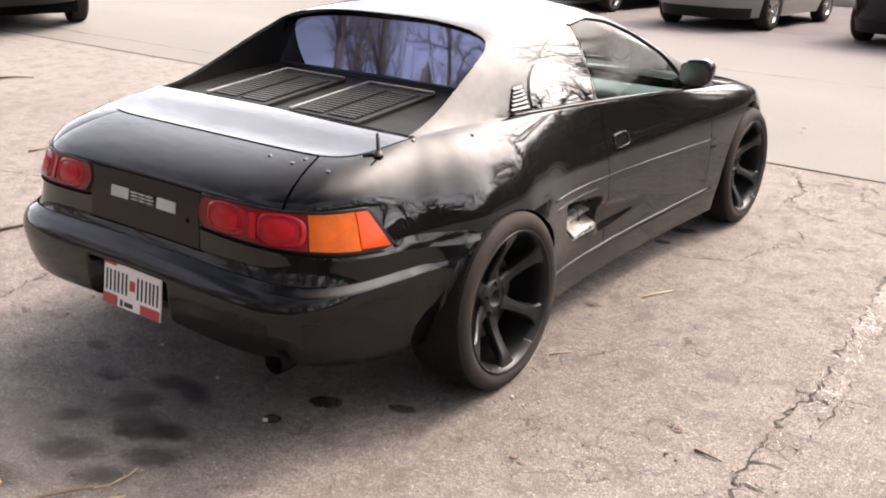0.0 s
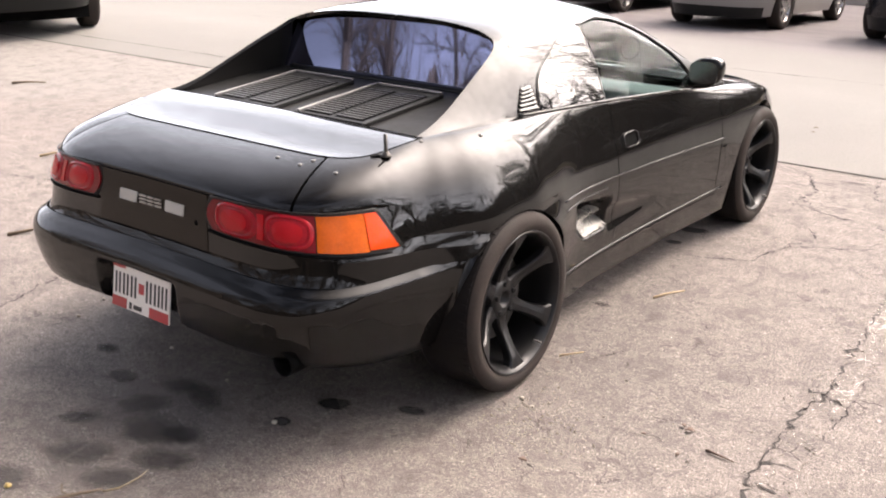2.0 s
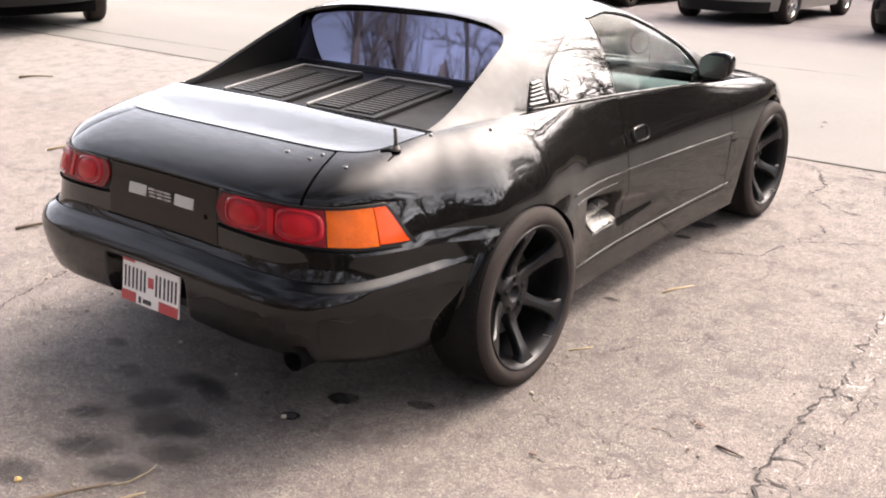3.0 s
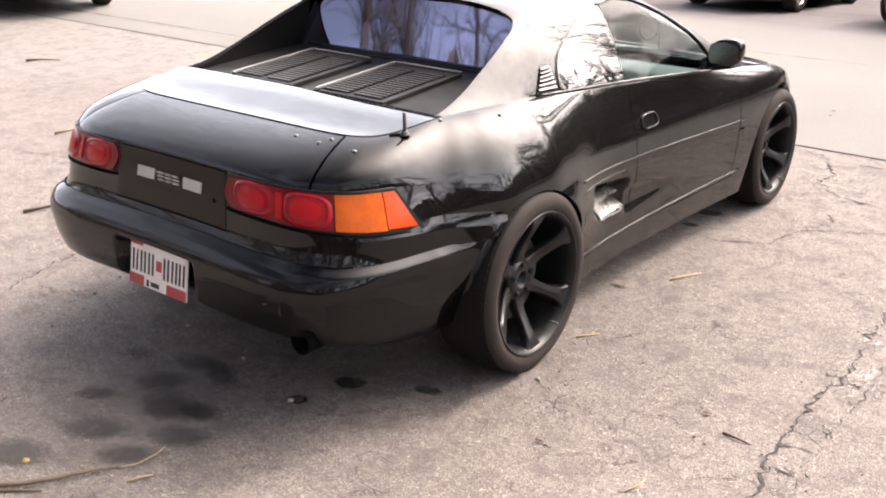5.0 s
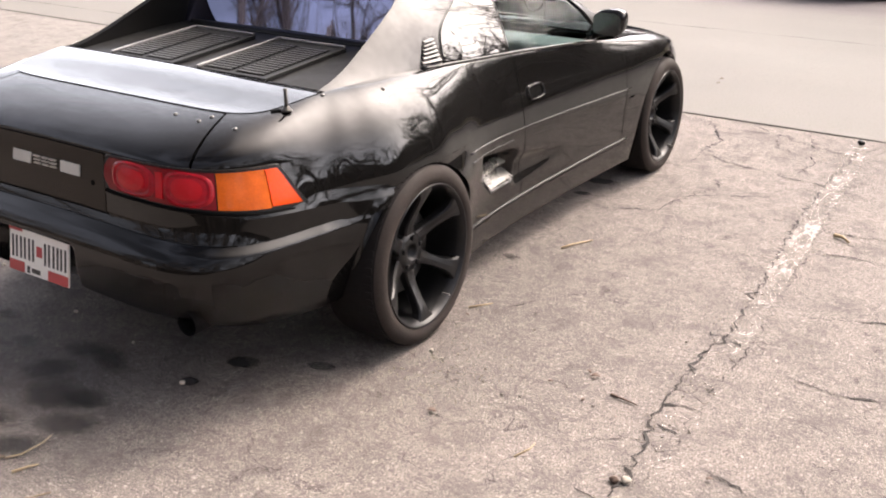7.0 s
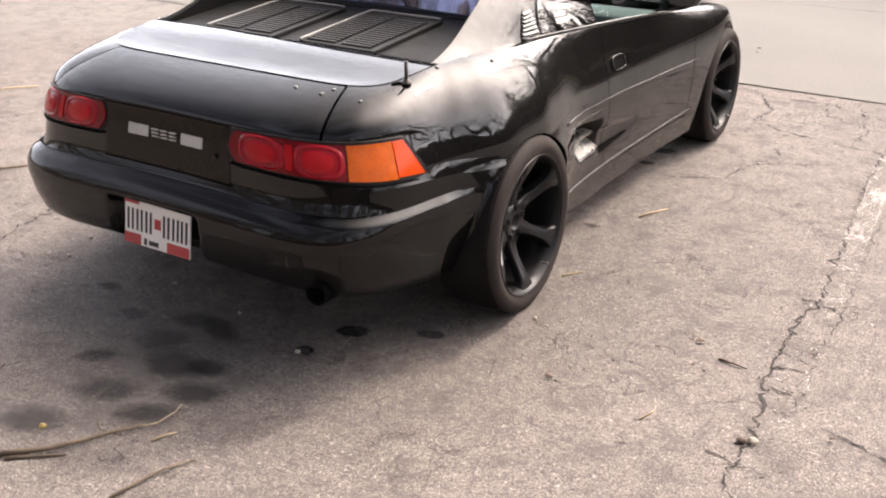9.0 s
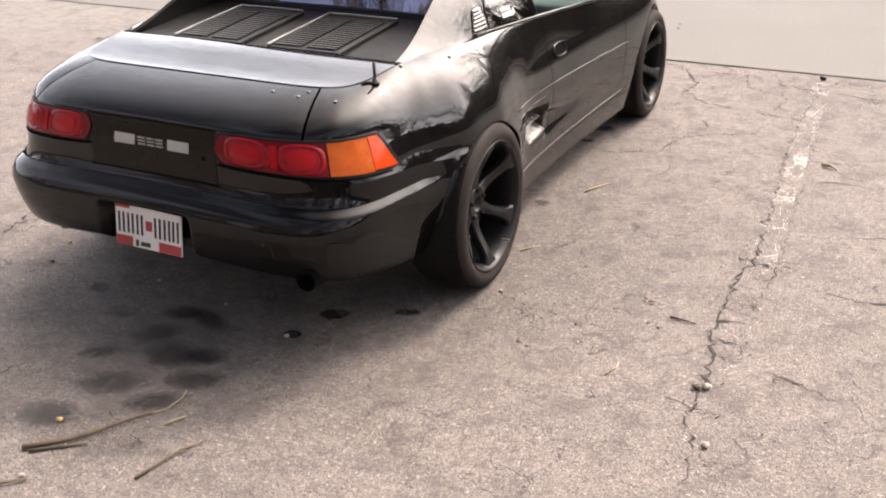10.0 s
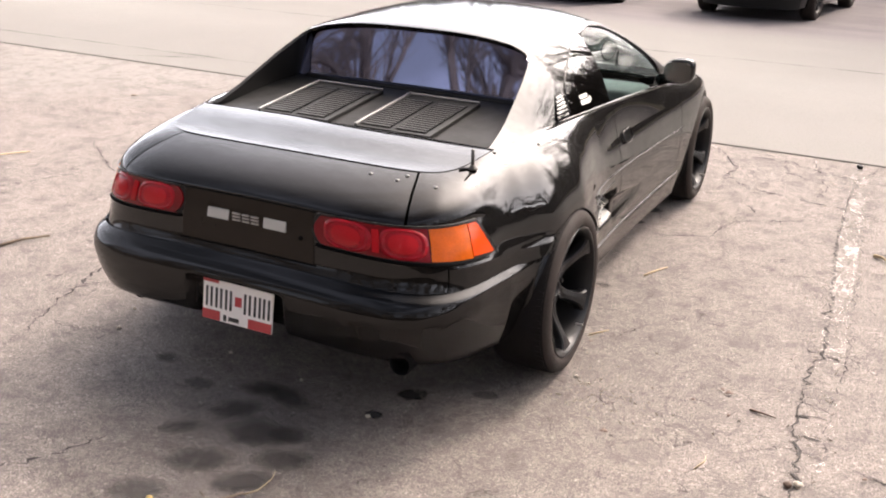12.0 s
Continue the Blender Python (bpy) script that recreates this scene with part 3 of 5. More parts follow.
def bumper(s, t):
    """t from 0 at the tucked-under foot to 1 at the ledge."""
    low = max(BUMPER_FOOT(s), flank_rows(0.60, 0.22)(s)[0])
    z = low + (0.598 - low) * t
    x, y, h = tail_bumper(s, z)
    tuck = 0.05 * max(0.0, 1 - (z - low) / 0.045) ** 2 if low < 0.40 else 0.0
    # the ledge runs out along the corner, and a small lip turns out at the foot before the wheel
    fade = min(max((-0.27 - y) / 0.16, 0.0), 1.0) * min(max((s + 0.62) / 0.10, 0.0), 1.0)
    drop = min(max((0.598 - z) / 0.022, 0.0), 1.0)
    x += fade * (0.010 + 0.014 * drop)
    x += 0.014 * min(max((s + 0.60) / 0.10, 0.0), 1.0) * max(0.0, 1 - (z - low) / 0.035) ** 2
    return (x * (1 - 0.5 * tuck), y + tuck * min(1.0, max(0.0, (-y - 0.3) * 3)), h)


sheet("rear_bumper", bumper, [-1] + span(-0.995, -0.84, 20) + span(-0.83, station(-0.182), 160), [0, 0.03, 0.06, 0.1, 0.15, 0.22, 0.3, 0.4, 0.5, 0.58, 0.64, 0.68, 0.71] + span(0.735, 1.0, 22), BUMPER, car, "black painted rear bumper with a plate recess", both="u", lift=0.005)
sheet("tail_panel", flank, span(-1, -0.360, 80), span(0.601, 0.822, 12), BLACK, car, both="u", lip=0)
sheet("garnish", flank, span(-1, -0.782, 24), [0.630, 0.634, 0.65, 0.68, 0.72, 0.76, 0.80, 0.808, 0.812], GARNISH, car, "smoked brown-black centre garnish", both="u", lift=0.002)
lid = sheet("boot_lid", shoulder, span(-1, S_SEAM - 0.006, 60), span(0.0, 1.0, 26), BLACK, car, "black boot lid with a worn edge", both="u")
sheet("boot_deck", cap, span(-1, station_top(-0.19), 60), span(1.0, 0.0, 16), BLACK, lid, both="v", lip=0.008, lift=0.0025)
edge = [np.array(rim_of_top(s)) + (0, -0.004, -0.001) for s in span(S_SEAM - 0.006, -1, 40)]
edge += [p * np.array((-1, 1, 1)) for p in edge[-2::-1]]
part("lid_gap", tube(bmesh.new(), edge, 0.0030, 6), INNER, lid, "dark gap along the deck's edge", True)
sheet("bonnet", cap, span(station_top(1.98), 2.0, 40), span(0.99, 0.0, 14), BLACK, car, both="v")
sheet("front_bumper", flank, span(2.0, S_NOSE + 0.004, 30), span(0.16, 0.62, 14), BLACK, car, both="u")
sheet("roof", house, span(0.42, 1.20, 30), lambda y: span(house_at(y, 0.552 - 0.03 * max(0, y - 0.98) / 0.22), 90, 18), BLACK, car, "glossy black roof", both="v", lip=0.02)
POST = curve([(1.10, 0.525), (1.25, 0.545), (1.41, 0.610), (1.52, 0.690), (1.66, 0.757), (2.2, 0.757)])
POST_IN = lambda y: POST(y) - 0.05
EDGE = lambda y: max(0.552 - 0.03 * max(0, y - 0.98) / 0.22, POST(y) if y > 1.15 else 0)
sheet("windscreen", house, span(1.21, 2.05, 26), lambda y: span(house_at(y, POST_IN(y)), 90, 14), WINDOW, car, both="v", lip=0, lift=-0.004)
WIN_BACK = lambda a: 0.905 + 0.085 * a / 50
Q_BACK = curve([(0, 0.437), (8, 0.455), (16, 0.489), (30, 0.64), (40, 0.79), (46.5, 0.92)])
def quarter_rows(s):
    """Over the bumper behind the wheel, down to the sill before it."""
    return flank_rows(roll_base, 0.603 if flank(s, 0.6)[1] < -0.2 else 0.282, 48)(s)


def sail(y, t):
    """The sail behind the cabin: nearly flat from the shoulder up to its crest, rounder towards the window."""
    top = house_at(y, CREST(y))
    p, a, b = (np.array(house(y, q)) for q in (top * t, 0, top))
    w = 0.22 + 0.78 * ease((y + 0.08) / 0.50)
    h = (p[2] - a[2]) / max(b[2] - a[2], 1e-6)
    return p * w + (a + (b - a) * h) * (1 - w)


def b_post(k, t):
    """The panel round the quarter window, up to the roof."""
    a = house_at(0.42 + (WIN_BACK(50) - 0.428) * k, 0.552) * t
    return house(0.42 + (WIN_BACK(a) - 0.428) * k, a)


for side in (1, -1):
    # quarter panel: flank behind and over the wheel, then the roll up to the belt
    quarter = sheet("quarter_panel", flank, span(-0.360, station(0.375), 96) + span(station(0.3755), station(0.3869), 14) + span(station(0.389), station(0.48), 14) + span(station(0.486), S_DOOR - 0.003, 60), quarter_rows, BLACK, car, side=side, lip=0.03)
    sheet("shoulder", shoulder, span(S_SEAM, S_DOOR - 0.003, 110), span(0.0, 1.0, 24), BLACK, quarter, side=side, lip=0.01)
    door = sheet("door", flank, span(S_DOOR, S_DOOR_END, 70), flank_rows(roll_base, 0.275, 48), BLACK, car, "black door with an open-grip handle", side=side)
    sheet("shoulder", shoulder, span(S_DOOR, S_DOOR_END, 40), span(0.0, 0.97, 12), BLACK, door, side=side)
    fender = sheet("front_fender", flank, span(S_DOOR_END + 0.003, S_NOSE, 110), flank_rows(roll_base, 0.24), BLACK, car, side=side, lip=0.03)
    sheet("shoulder", shoulder, span(S_DOOR_END + 0.003, 2.0, 60), span(0.0, 1.0, 10), BLACK, fender, side=side)
    sheet("sill", flank, span(station(ARCH_R - 0.012), station(2.4 - ARCH_R + 0.012), 40), [0.15, 0.165, 0.19, 0.22, 0.25, 0.262, 0.270], BLACK, car, side=side)
    sheet("c_pillar", sail, span(-0.34, 0.30, 34) + span(0.31, 0.42, 18), span(0, 1, 22), BLACK, car, side=side, lip=0.012)
    sheet("b_pillar", b_post, span(0, 1, 22), span(0, 1, 24), BLACK, car, side=side, lip=0.01)
    sheet("a_pillar", house, span(1.13, 2.05, 34), lambda y: span(house_at(y, POST(y)), house_at(y, POST_IN(y)), 5), SATIN, car, side=side)
    def pane(u, k):
        y = WIN_BACK(50 * k) * (1 - u) + 1.655 * u
        return house(y, 0.6 + (house_at(y, EDGE(y)) - 0.6) * k)
    sheet("side_window", pane, span(0, 1, 34), span(0, 1, 18), WINDOW, door, "clear greenish door glass, wound up", side=side, lip=0, lift=-0.003)
    quarter_glass = sheet("quarter_window", lambda k, a: house(Q_BACK(a) + (0.876 + 0.075 * a / 49 - Q_BACK(a)) * k, a), span(0, 1, 16), span(1.2, 46.5, 20), DARK_GLASS, car, "dark fixed quarter window with a small white sticker", side=side, lip=0.004, lift=0.004)
    def inner_wall(y, k):
        x, _, z = house(y, house_at(y, max(CREST(y), 0.568)))
        return (x - 0.004 + 0.055 * k * min(1.0, max(0.0, (y + 0.05) / 0.3)), y, z - 0.004 - (z - 0.86) * k)
    sheet("buttress_lining", inner_wall, span(-0.33, 0.30, 20) + span(0.32, 0.42, 10), span(0, 1, 6), SATIN, car, side=side, lip=0)

# the bumper's shelf under the lamps' corner: a slanted ledge, then an upright cheek down to the bumper
SHELF_UP = curve([(-0.49, 0.690), (-0.40, 0.682), (-0.372, 0.688), (-0.345, 0.701), (-0.25, 0.684), (-0.128, 0.648), (-0.07, 0.635)])
SHELF_LOW = curve([(-0.49, 0.676), (-0.42, 0.670), (-0.388, 0.666), (-0.312, 0.655), (-0.229, 0.637), (-0.07, 0.630)])


def out_from(s, z, out):
    """A point beside the flank; the ledge dies away under the lamp and before the wheel."""
    x, y, h = flank(s, z)
    grow = min(max((s + 0.49) / 0.09, 0.0), 1.0) * min(max((-0.165 - s) / 0.05, 0.0), 1.0)
    return (x + 0.004 + out * grow, y - 0.002, h)


for side in (1, -1):
    for name, fn, n in (("bumper_shelf", lambda s, t: out_from(s, SHELF_UP(s) + (SHELF_LOW(s) - SHELF_UP(s)) * t, 0.001 + 0.007 * t), 6), ("bumper_cheek", lambda s, t: out_from(s, SHELF_LOW(s) + (0.594 - SHELF_LOW(s)) * t, 0.008 - 0.002 * t), 6)):
        sheet(name, fn, span(-0.485, -0.183, 46), span(0, 1, n), BUMPER, car, side=side, lip=0.004)

# rear window, its surround and the engine lid
def back_glass(k, h):
    return ((0.645 - 0.055 * h) * k, 0.446 - 0.072 * k**2 + 0.06 * h, 0.950 + (0.285 - 0.075 * k**4) * h)


def lid_z(y):
    return 0.938 + 0.045 * (y + 0.2) / 0.62


rear_window = sheet("rear_window", back_glass, span(0, 1, 16), span(0, 1, 8), REAR_GLASS, car, "dark upright rear window, sky blue put into its reflections", both="u", lip=0)
engine_lid = sheet("engine_lid", lambda k, y: (0.63 * k, y, lid_z(y) - 0.012), span(0, 1, 6), span(-0.185, 0.47, 8), TRIM, car, "black slatted engine lid behind the cabin", both="u")
sheet("window_ledge", lambda k, t: (0.55 * k, 0.365 + 0.05 * t, 0.970 + 0.012 * math.sin(math.pi * t)), span(0, 1, 12), span(0, 1, 6), SATIN, engine_lid, both="u", lip=0.03)
for x0, x1 in ((-0.415, -0.075), (0.055, 0.395)):
    tilt = Matrix.Rotation(math.atan2(0.045, 0.62), 4, "X")
    at = Matrix.Translation(((x0 + x1) / 2, 0.055, lid_z(0.055))) @ tilt
    half, long = (x1 - x0) / 2, 0.225
    bm = bmesh.new()
    box(bm, -half, half, -long, long, -0.012, 0.004, 0.003, at)
    plate = part("raised_plate", bm, TRIM, engine_lid)
    # bright strips along two edges of the plate
    bm = bmesh.new()
    box(bm, -half, -half + 0.012, -long, long, 0.004, 0.014, 0.003, at)
    box(bm, -half + 0.013, half, long - 0.012, long, 0.004, 0.014, 0.003, at)
    part("plate_edge", bm, GREY_METAL, plate, "bright metal edge strip")
    for col in (-0.085, 0.075):
        bm = bmesh.new()
        box(bm, col - 0.068, col + 0.068, -long + 0.02, -long + 0.39, 0.0042, 0.0052, 0.0, at)
        part("slot_pan", bm, INNER, plate)
    slat = None
    for col in (-0.085, 0.075):
        for i in range(15):
            m = at @ Matrix.Translation((col, -long + 0.035 + 0.024 * i, 0.0075)) @ Matrix.Rotation(radians(-7), 4, "X")
            if slat is None:
                bm = bmesh.new()
                box(bm, -0.062, 0.062, -0.0085, 0.0085, -0.0012, 0.0012)
                slat = part("slat", bm, LID_SLAT, plate)
                slat.matrix_local = m
            else:
                more = new("slat", slat.data)
                more.parent, more.matrix_local = plate, m

# dark floor pan, wheel wells and bulkhead that close the body
bm = bmesh.new()
box(bm, -0.58, 0.58, -0.40, 3.0, 0.21, 0.26)
box(bm, -0.76, 0.76, 0.38, 2.02, 0.18, 0.27)
box(bm, -0.70, 0.70, 0.36, 0.40, 0.26, 0.93)
box(bm, -0.54, 0.54, -0.62, 0.36, 0.26, 0.78)
box(bm, -0.60, 0.60, 1.95, 2.9, 0.26, 0.62)
part("underbody", bm, INNER, car)
for side in (1, -1):
    for y in AXLES:
        bm = bmesh.new()
        n = 28
        ring = [[bm.verts.new((side * x, y + (ARCH_R + 0.004) * math.cos(math.pi * i / n), ARCH_Z - 0.06 + (ARCH_R + 0.06) * math.sin(math.pi * i / n))) for x in (0.54, 0.815 if y < 1 else 0.72)] for i in range(n + 1)]
        for p, q in zip(ring, ring[1:]):
            bm.faces.new((p[0], p[1], q[1], q[0]))
        part("wheel_liner", bm, INNER, car)


# ---- lamps, plate and trim of the tail ----
def patch_shape(fn, su, sz, power=2.0, n=36, rings=6):
    """A rounded boss on the surface: round its middle by angle, out by ring; fn gives the place, third value the height over it."""
    return lambda a, r: fn(su * r * math.copysign(abs(math.cos(a)) ** (2 / power), math.cos(a)), sz * r * math.copysign(abs(math.sin(a)) ** (2 / power), math.sin(a)), r)


def raised(s, z, up):
    """A point over the tail's surface."""
    e = 0.004
    p, a, b = (np.array(flank_plain(*q)) for q in ((s, z), (s + e, z), (s, z + e)))
    n = np.cross(a - p, b - p)
    n /= np.linalg.norm(n)
    return p + n * up * (1 if n @ (p - np.array((0, 0.6, 0.6))) > 0 else -1)


LAMP_TOP = curve([(-0.80, 0.808), (-0.60, 0.815), (-0.46, 0.812), (-0.36, 0.806)])
LAMP_LOW = curve([(-0.80, 0.718), (-0.74, 0.711), (-0.55, 0.708), (-0.43, 0.692), (-0.36, 0.680)])


def lens(s0, s1, lean0=0.0, lean1=0.0, bow=0.0, grow=0.0):
    """A lens on the tail between two stations; lean: how much further its foot reaches, bow: how round its start is."""
    def point(k, t):
        a, b = s0 + lean0 * (1 - t) - bow * (1 - (2 * t - 1) ** 2) - grow, s1 + lean1 * (1 - t) + grow
        s = a + (b - a) * k
        lo, hi = LAMP_LOW(s) - grow, LAMP_TOP(s) + grow
        return flank(s, lo + (hi - lo) * t)
    return point


for side in (1, -1):
    lamp = sheet("tail_light", lens(-0.760, -0.412, 0, 0.044, 0.022, 0.006), span(0, 1, 50), span(0, 1, 12), TRIM, car, "red and amber tail lamp cluster", side=side, lift=0.002, lip=0.012)
    sheet("red_lens", lens(-0.757, -0.5185, bow=0.022), span(0, 1, 28), span(0.01, 0.99, 12), RED_LENS, lamp, "red lens", side=side, lift=0.007, lip=0.006)
    sheet("amber_lens", lens(-0.5165, -0.436, 0.0, 0.006), span(0, 1, 18), span(0.02, 0.98, 10), AMBER, lamp, "amber turn lens", side=side, lift=0.007, lip=0.006)
    sheet("amber_side", lens(-0.4345, -0.414, 0.006, 0.042), span(0, 1, 12), span(0.06, 0.97, 10), AMBER_SIDE, lamp, "orange-red side lens", side=side, lift=0.008, lip=0.006)
    for s0, ds in ((-0.6925, 0.060), (-0.5690, 0.0485)):
        boss = patch_shape(lambda a, b, r: raised(s0 + a, 0.7615 + b, 0.006 + 0.007 * (1 - max(0, (r - 0.80) / 0.20) ** 2) if r > 0.8 else 0.008 + 0.008 * (1 - (r / 0.8) ** 2)), ds, 0.0505, 2.7)
        sheet("lamp_dome", boss, span(0, 2 * math.pi, 44), [0.0, 0.2, 0.4, 0.6, 0.72, 0.78, 0.82, 0.86, 0.92, 0.97, 1.0], RED_LAMP, lamp, side=side, lip=0)
        # the glow in the dome's middle, put in as a paler red disc
        core = patch_shape(lambda a, b, r: raised(s0 + a, 0.7615 + b, 0.0176 - 0.004 * r * r), ds * 0.60, 0.031, 2.3)
        sheet("centre_glow", core, span(0, 2 * math.pi, 32), [0.0, 0.3, 0.6, 0.85, 1.0], RED_RING, lamp, side=side, lip=0.003)
    edge = [raised(s, LAMP_TOP(s) + 0.006, 0.010) for s in span(-0.765, -0.414, 40)]
    edge += [raised(-0.410 + 0.044 * t, LAMP_TOP(-0.41) + (LAMP_LOW(-0.37) - LAMP_TOP(-0.41)) * t, 0.011) for t in span(0.08, 1, 10)]
    bm = tube(bmesh.new(), [(p[0] * side, p[1], p[2]) for p in edge], 0.0024, 6)
    part("lamp_edge", bm, SATIN, lamp, "thin dark rim", True)
    # the dark seam under the lamp, drawn as a thin black tube
    low = [raised(s, LAMP_LOW(s) - 0.010, 0.003) for s in span(-0.775, -0.372, 40)]
    bm = tube(bmesh.new(), [(p[0] * side, p[1], p[2]) for p in low], 0.0055, 6)
    part("lamp_seam", bm, INNER, lamp, "dark seam under the lamp", True)
    sheet("centre_lens", lens(-0.632, -0.617), span(0, 1, 5), span(0.14, 0.86, 6), RED_RING, lamp, side=side, lift=0.011, lip=0.006)
    sheet("reverse_lamp", lambda k, t: flank(k, 0.722 + 0.036 * t), span(-0.939, -0.866, 6), span(0, 1, 4), WHITE, car, "white reverse lamp", side=side, lift=0.006, lip=0.004)

# dark gaps round the garnish
for z in (0.8145, 0.6265):
    gap = [raised(s, z, 0.0015) for s in span(-0.776, -1, 24)]
    gap += [p * np.array((-1, 1, 1)) for p in gap[-2::-1]]
    part("garnish_gap", tube(bmesh.new(), gap, 0.0032, 6), INNER, car, smooth=True)

# the model badge between the reverse lamps, as plain strokes
for x, w in ((-0.042, 0.034), (0.000, 0.030), (0.040, 0.032)):
    for z in (0.727, 0.739, 0.751):
        bm = bmesh.new()
        box(bm, x - w / 2, x + w / 2, -0.8145, -0.806, z, z + 0.005, 0.001)
        part("badge_stroke", bm, LETTER, car)

# number plate: pale field, red foot, bars for the writing
plate_tilt = Matrix.Translation((0.0, -0.872, 0.512)) @ Matrix.Rotation(radians(-9), 4, "X")
bm = bmesh.new()
box(bm, -0.156, 0.156, -0.004, 0.004, -0.158, 0.0, 0.003, plate_tilt)
number_plate = part("number_plate", bm, PLATE_WHITE, car, "white plate with dark figures and a red foot")
def on_plate(name, x0, x1, z0, z1, material, up=0.0012):
    bm = bmesh.new()
    box(bm, x0, x1, -0.004 - up, -0.0042, -0.158 + z0, -0.158 + z1, 0.0, plate_tilt)
    return part(name, bm, material, number_plate)
on_plate("plate_foot", -0.155, -0.075, 0.002, 0.038, PLATE_RED, 0.002)
on_plate("plate_foot", 0.052, 0.155, 0.002, 0.038, PLATE_RED, 0.002)
on_plate("plate_head", -0.155, -0.085, 0.143, 0.157, PLATE_RED, 0.002)
for i, x in enumerate((-0.127, -0.083, -0.039, 0.046, 0.090, 0.130)):
    on_plate("figure_bar", x - 0.0155, x - 0.0055, 0.050, 0.126, PLATE_INK)
    on_plate("figure_bar", x + 0.0055, x + 0.0155, 0.050, 0.126, PLATE_INK)
on_plate("plate_seal", -0.010, 0.020, 0.072, 0.108, PLATE_RED)
on_plate("foot_bar", -0.060, -0.046, 0.006, 0.030, PLATE_INK)
on_plate("foot_bar", -0.036, 0.010, 0.010, 0.026, PLATE_INK)

# boot pin with its keeper, rivets along the shoulder, tail pipes
bm = bmesh.new()
tube(bm, [(0.688, -0.385, 0.905), (0.687, -0.385, 0.992)], 0.0065, 10)
lathe(bm, [(0.004, 0.918), (0.017, 0.918), (0.018, 0.923), (0.012, 0.926), (0.010, 0.934), (0.004, 0.935)], "z", 16)
for v in bm.verts:
    if abs(v.co.x) < 0.1:
        v.co += Vector((0.688, -0.385, 0.0))
pin = part("boot_pin", bm, DULL_METAL, car, "upright threaded boot pin with a washer", True)
bm = bmesh.new()
tube(bm, [(0.688, -0.385, 0.921), (0.664, -0.402, 0.922), (0.650, -0.418, 0.920)], 0.005, 8)
part("pin_keeper", bm, TRIM, pin)
for s, t in ((-0.68, 0.84), (-0.605, 0.80), (-0.585, 0.897), (-0.511, 0.735), (-0.313, 0.93), (-0.119, 0.752)):
    p, q = Vector(shoulder(s, t)), Vector(shoulder(s, t + 0.02))
    bm = bmesh.new()
    bmesh.ops.create_uvsphere(bm, u_segments=10, v_segments=6, radius=0.0085, matrix=Matrix.Translation(p) @ Matrix.Diagonal((1, 1, 0.55, 1)))
    part("rivet", bm, RIVET, car, smooth=True)
for x, y, z, r in ((0.655, -0.850, 0.345, 0.041), (-0.635, -0.72, 0.285, 0.030)):
    bm = bmesh.new()
    lathe(bm, [(0.001, 0.10), (r - 0.006, 0.09), (r - 0.005, 0.0), (r - 0.002, -0.004), (r, 0.0), (r, 0.34)], "y", 28)
    pipe = part("tail_pipe", bm, INNER, car, "sooty black exhaust pipe", True)
    pipe.location = (x, y, z)


# ---- flank details ----
def on_flank(y, z, out=0.0):
    s = (y - REAR_C) / (FRONT_C - REAR_C)
    p = raised(s, z + droop(s, 1.0), out)
    return (p[0], p[1], p[2])


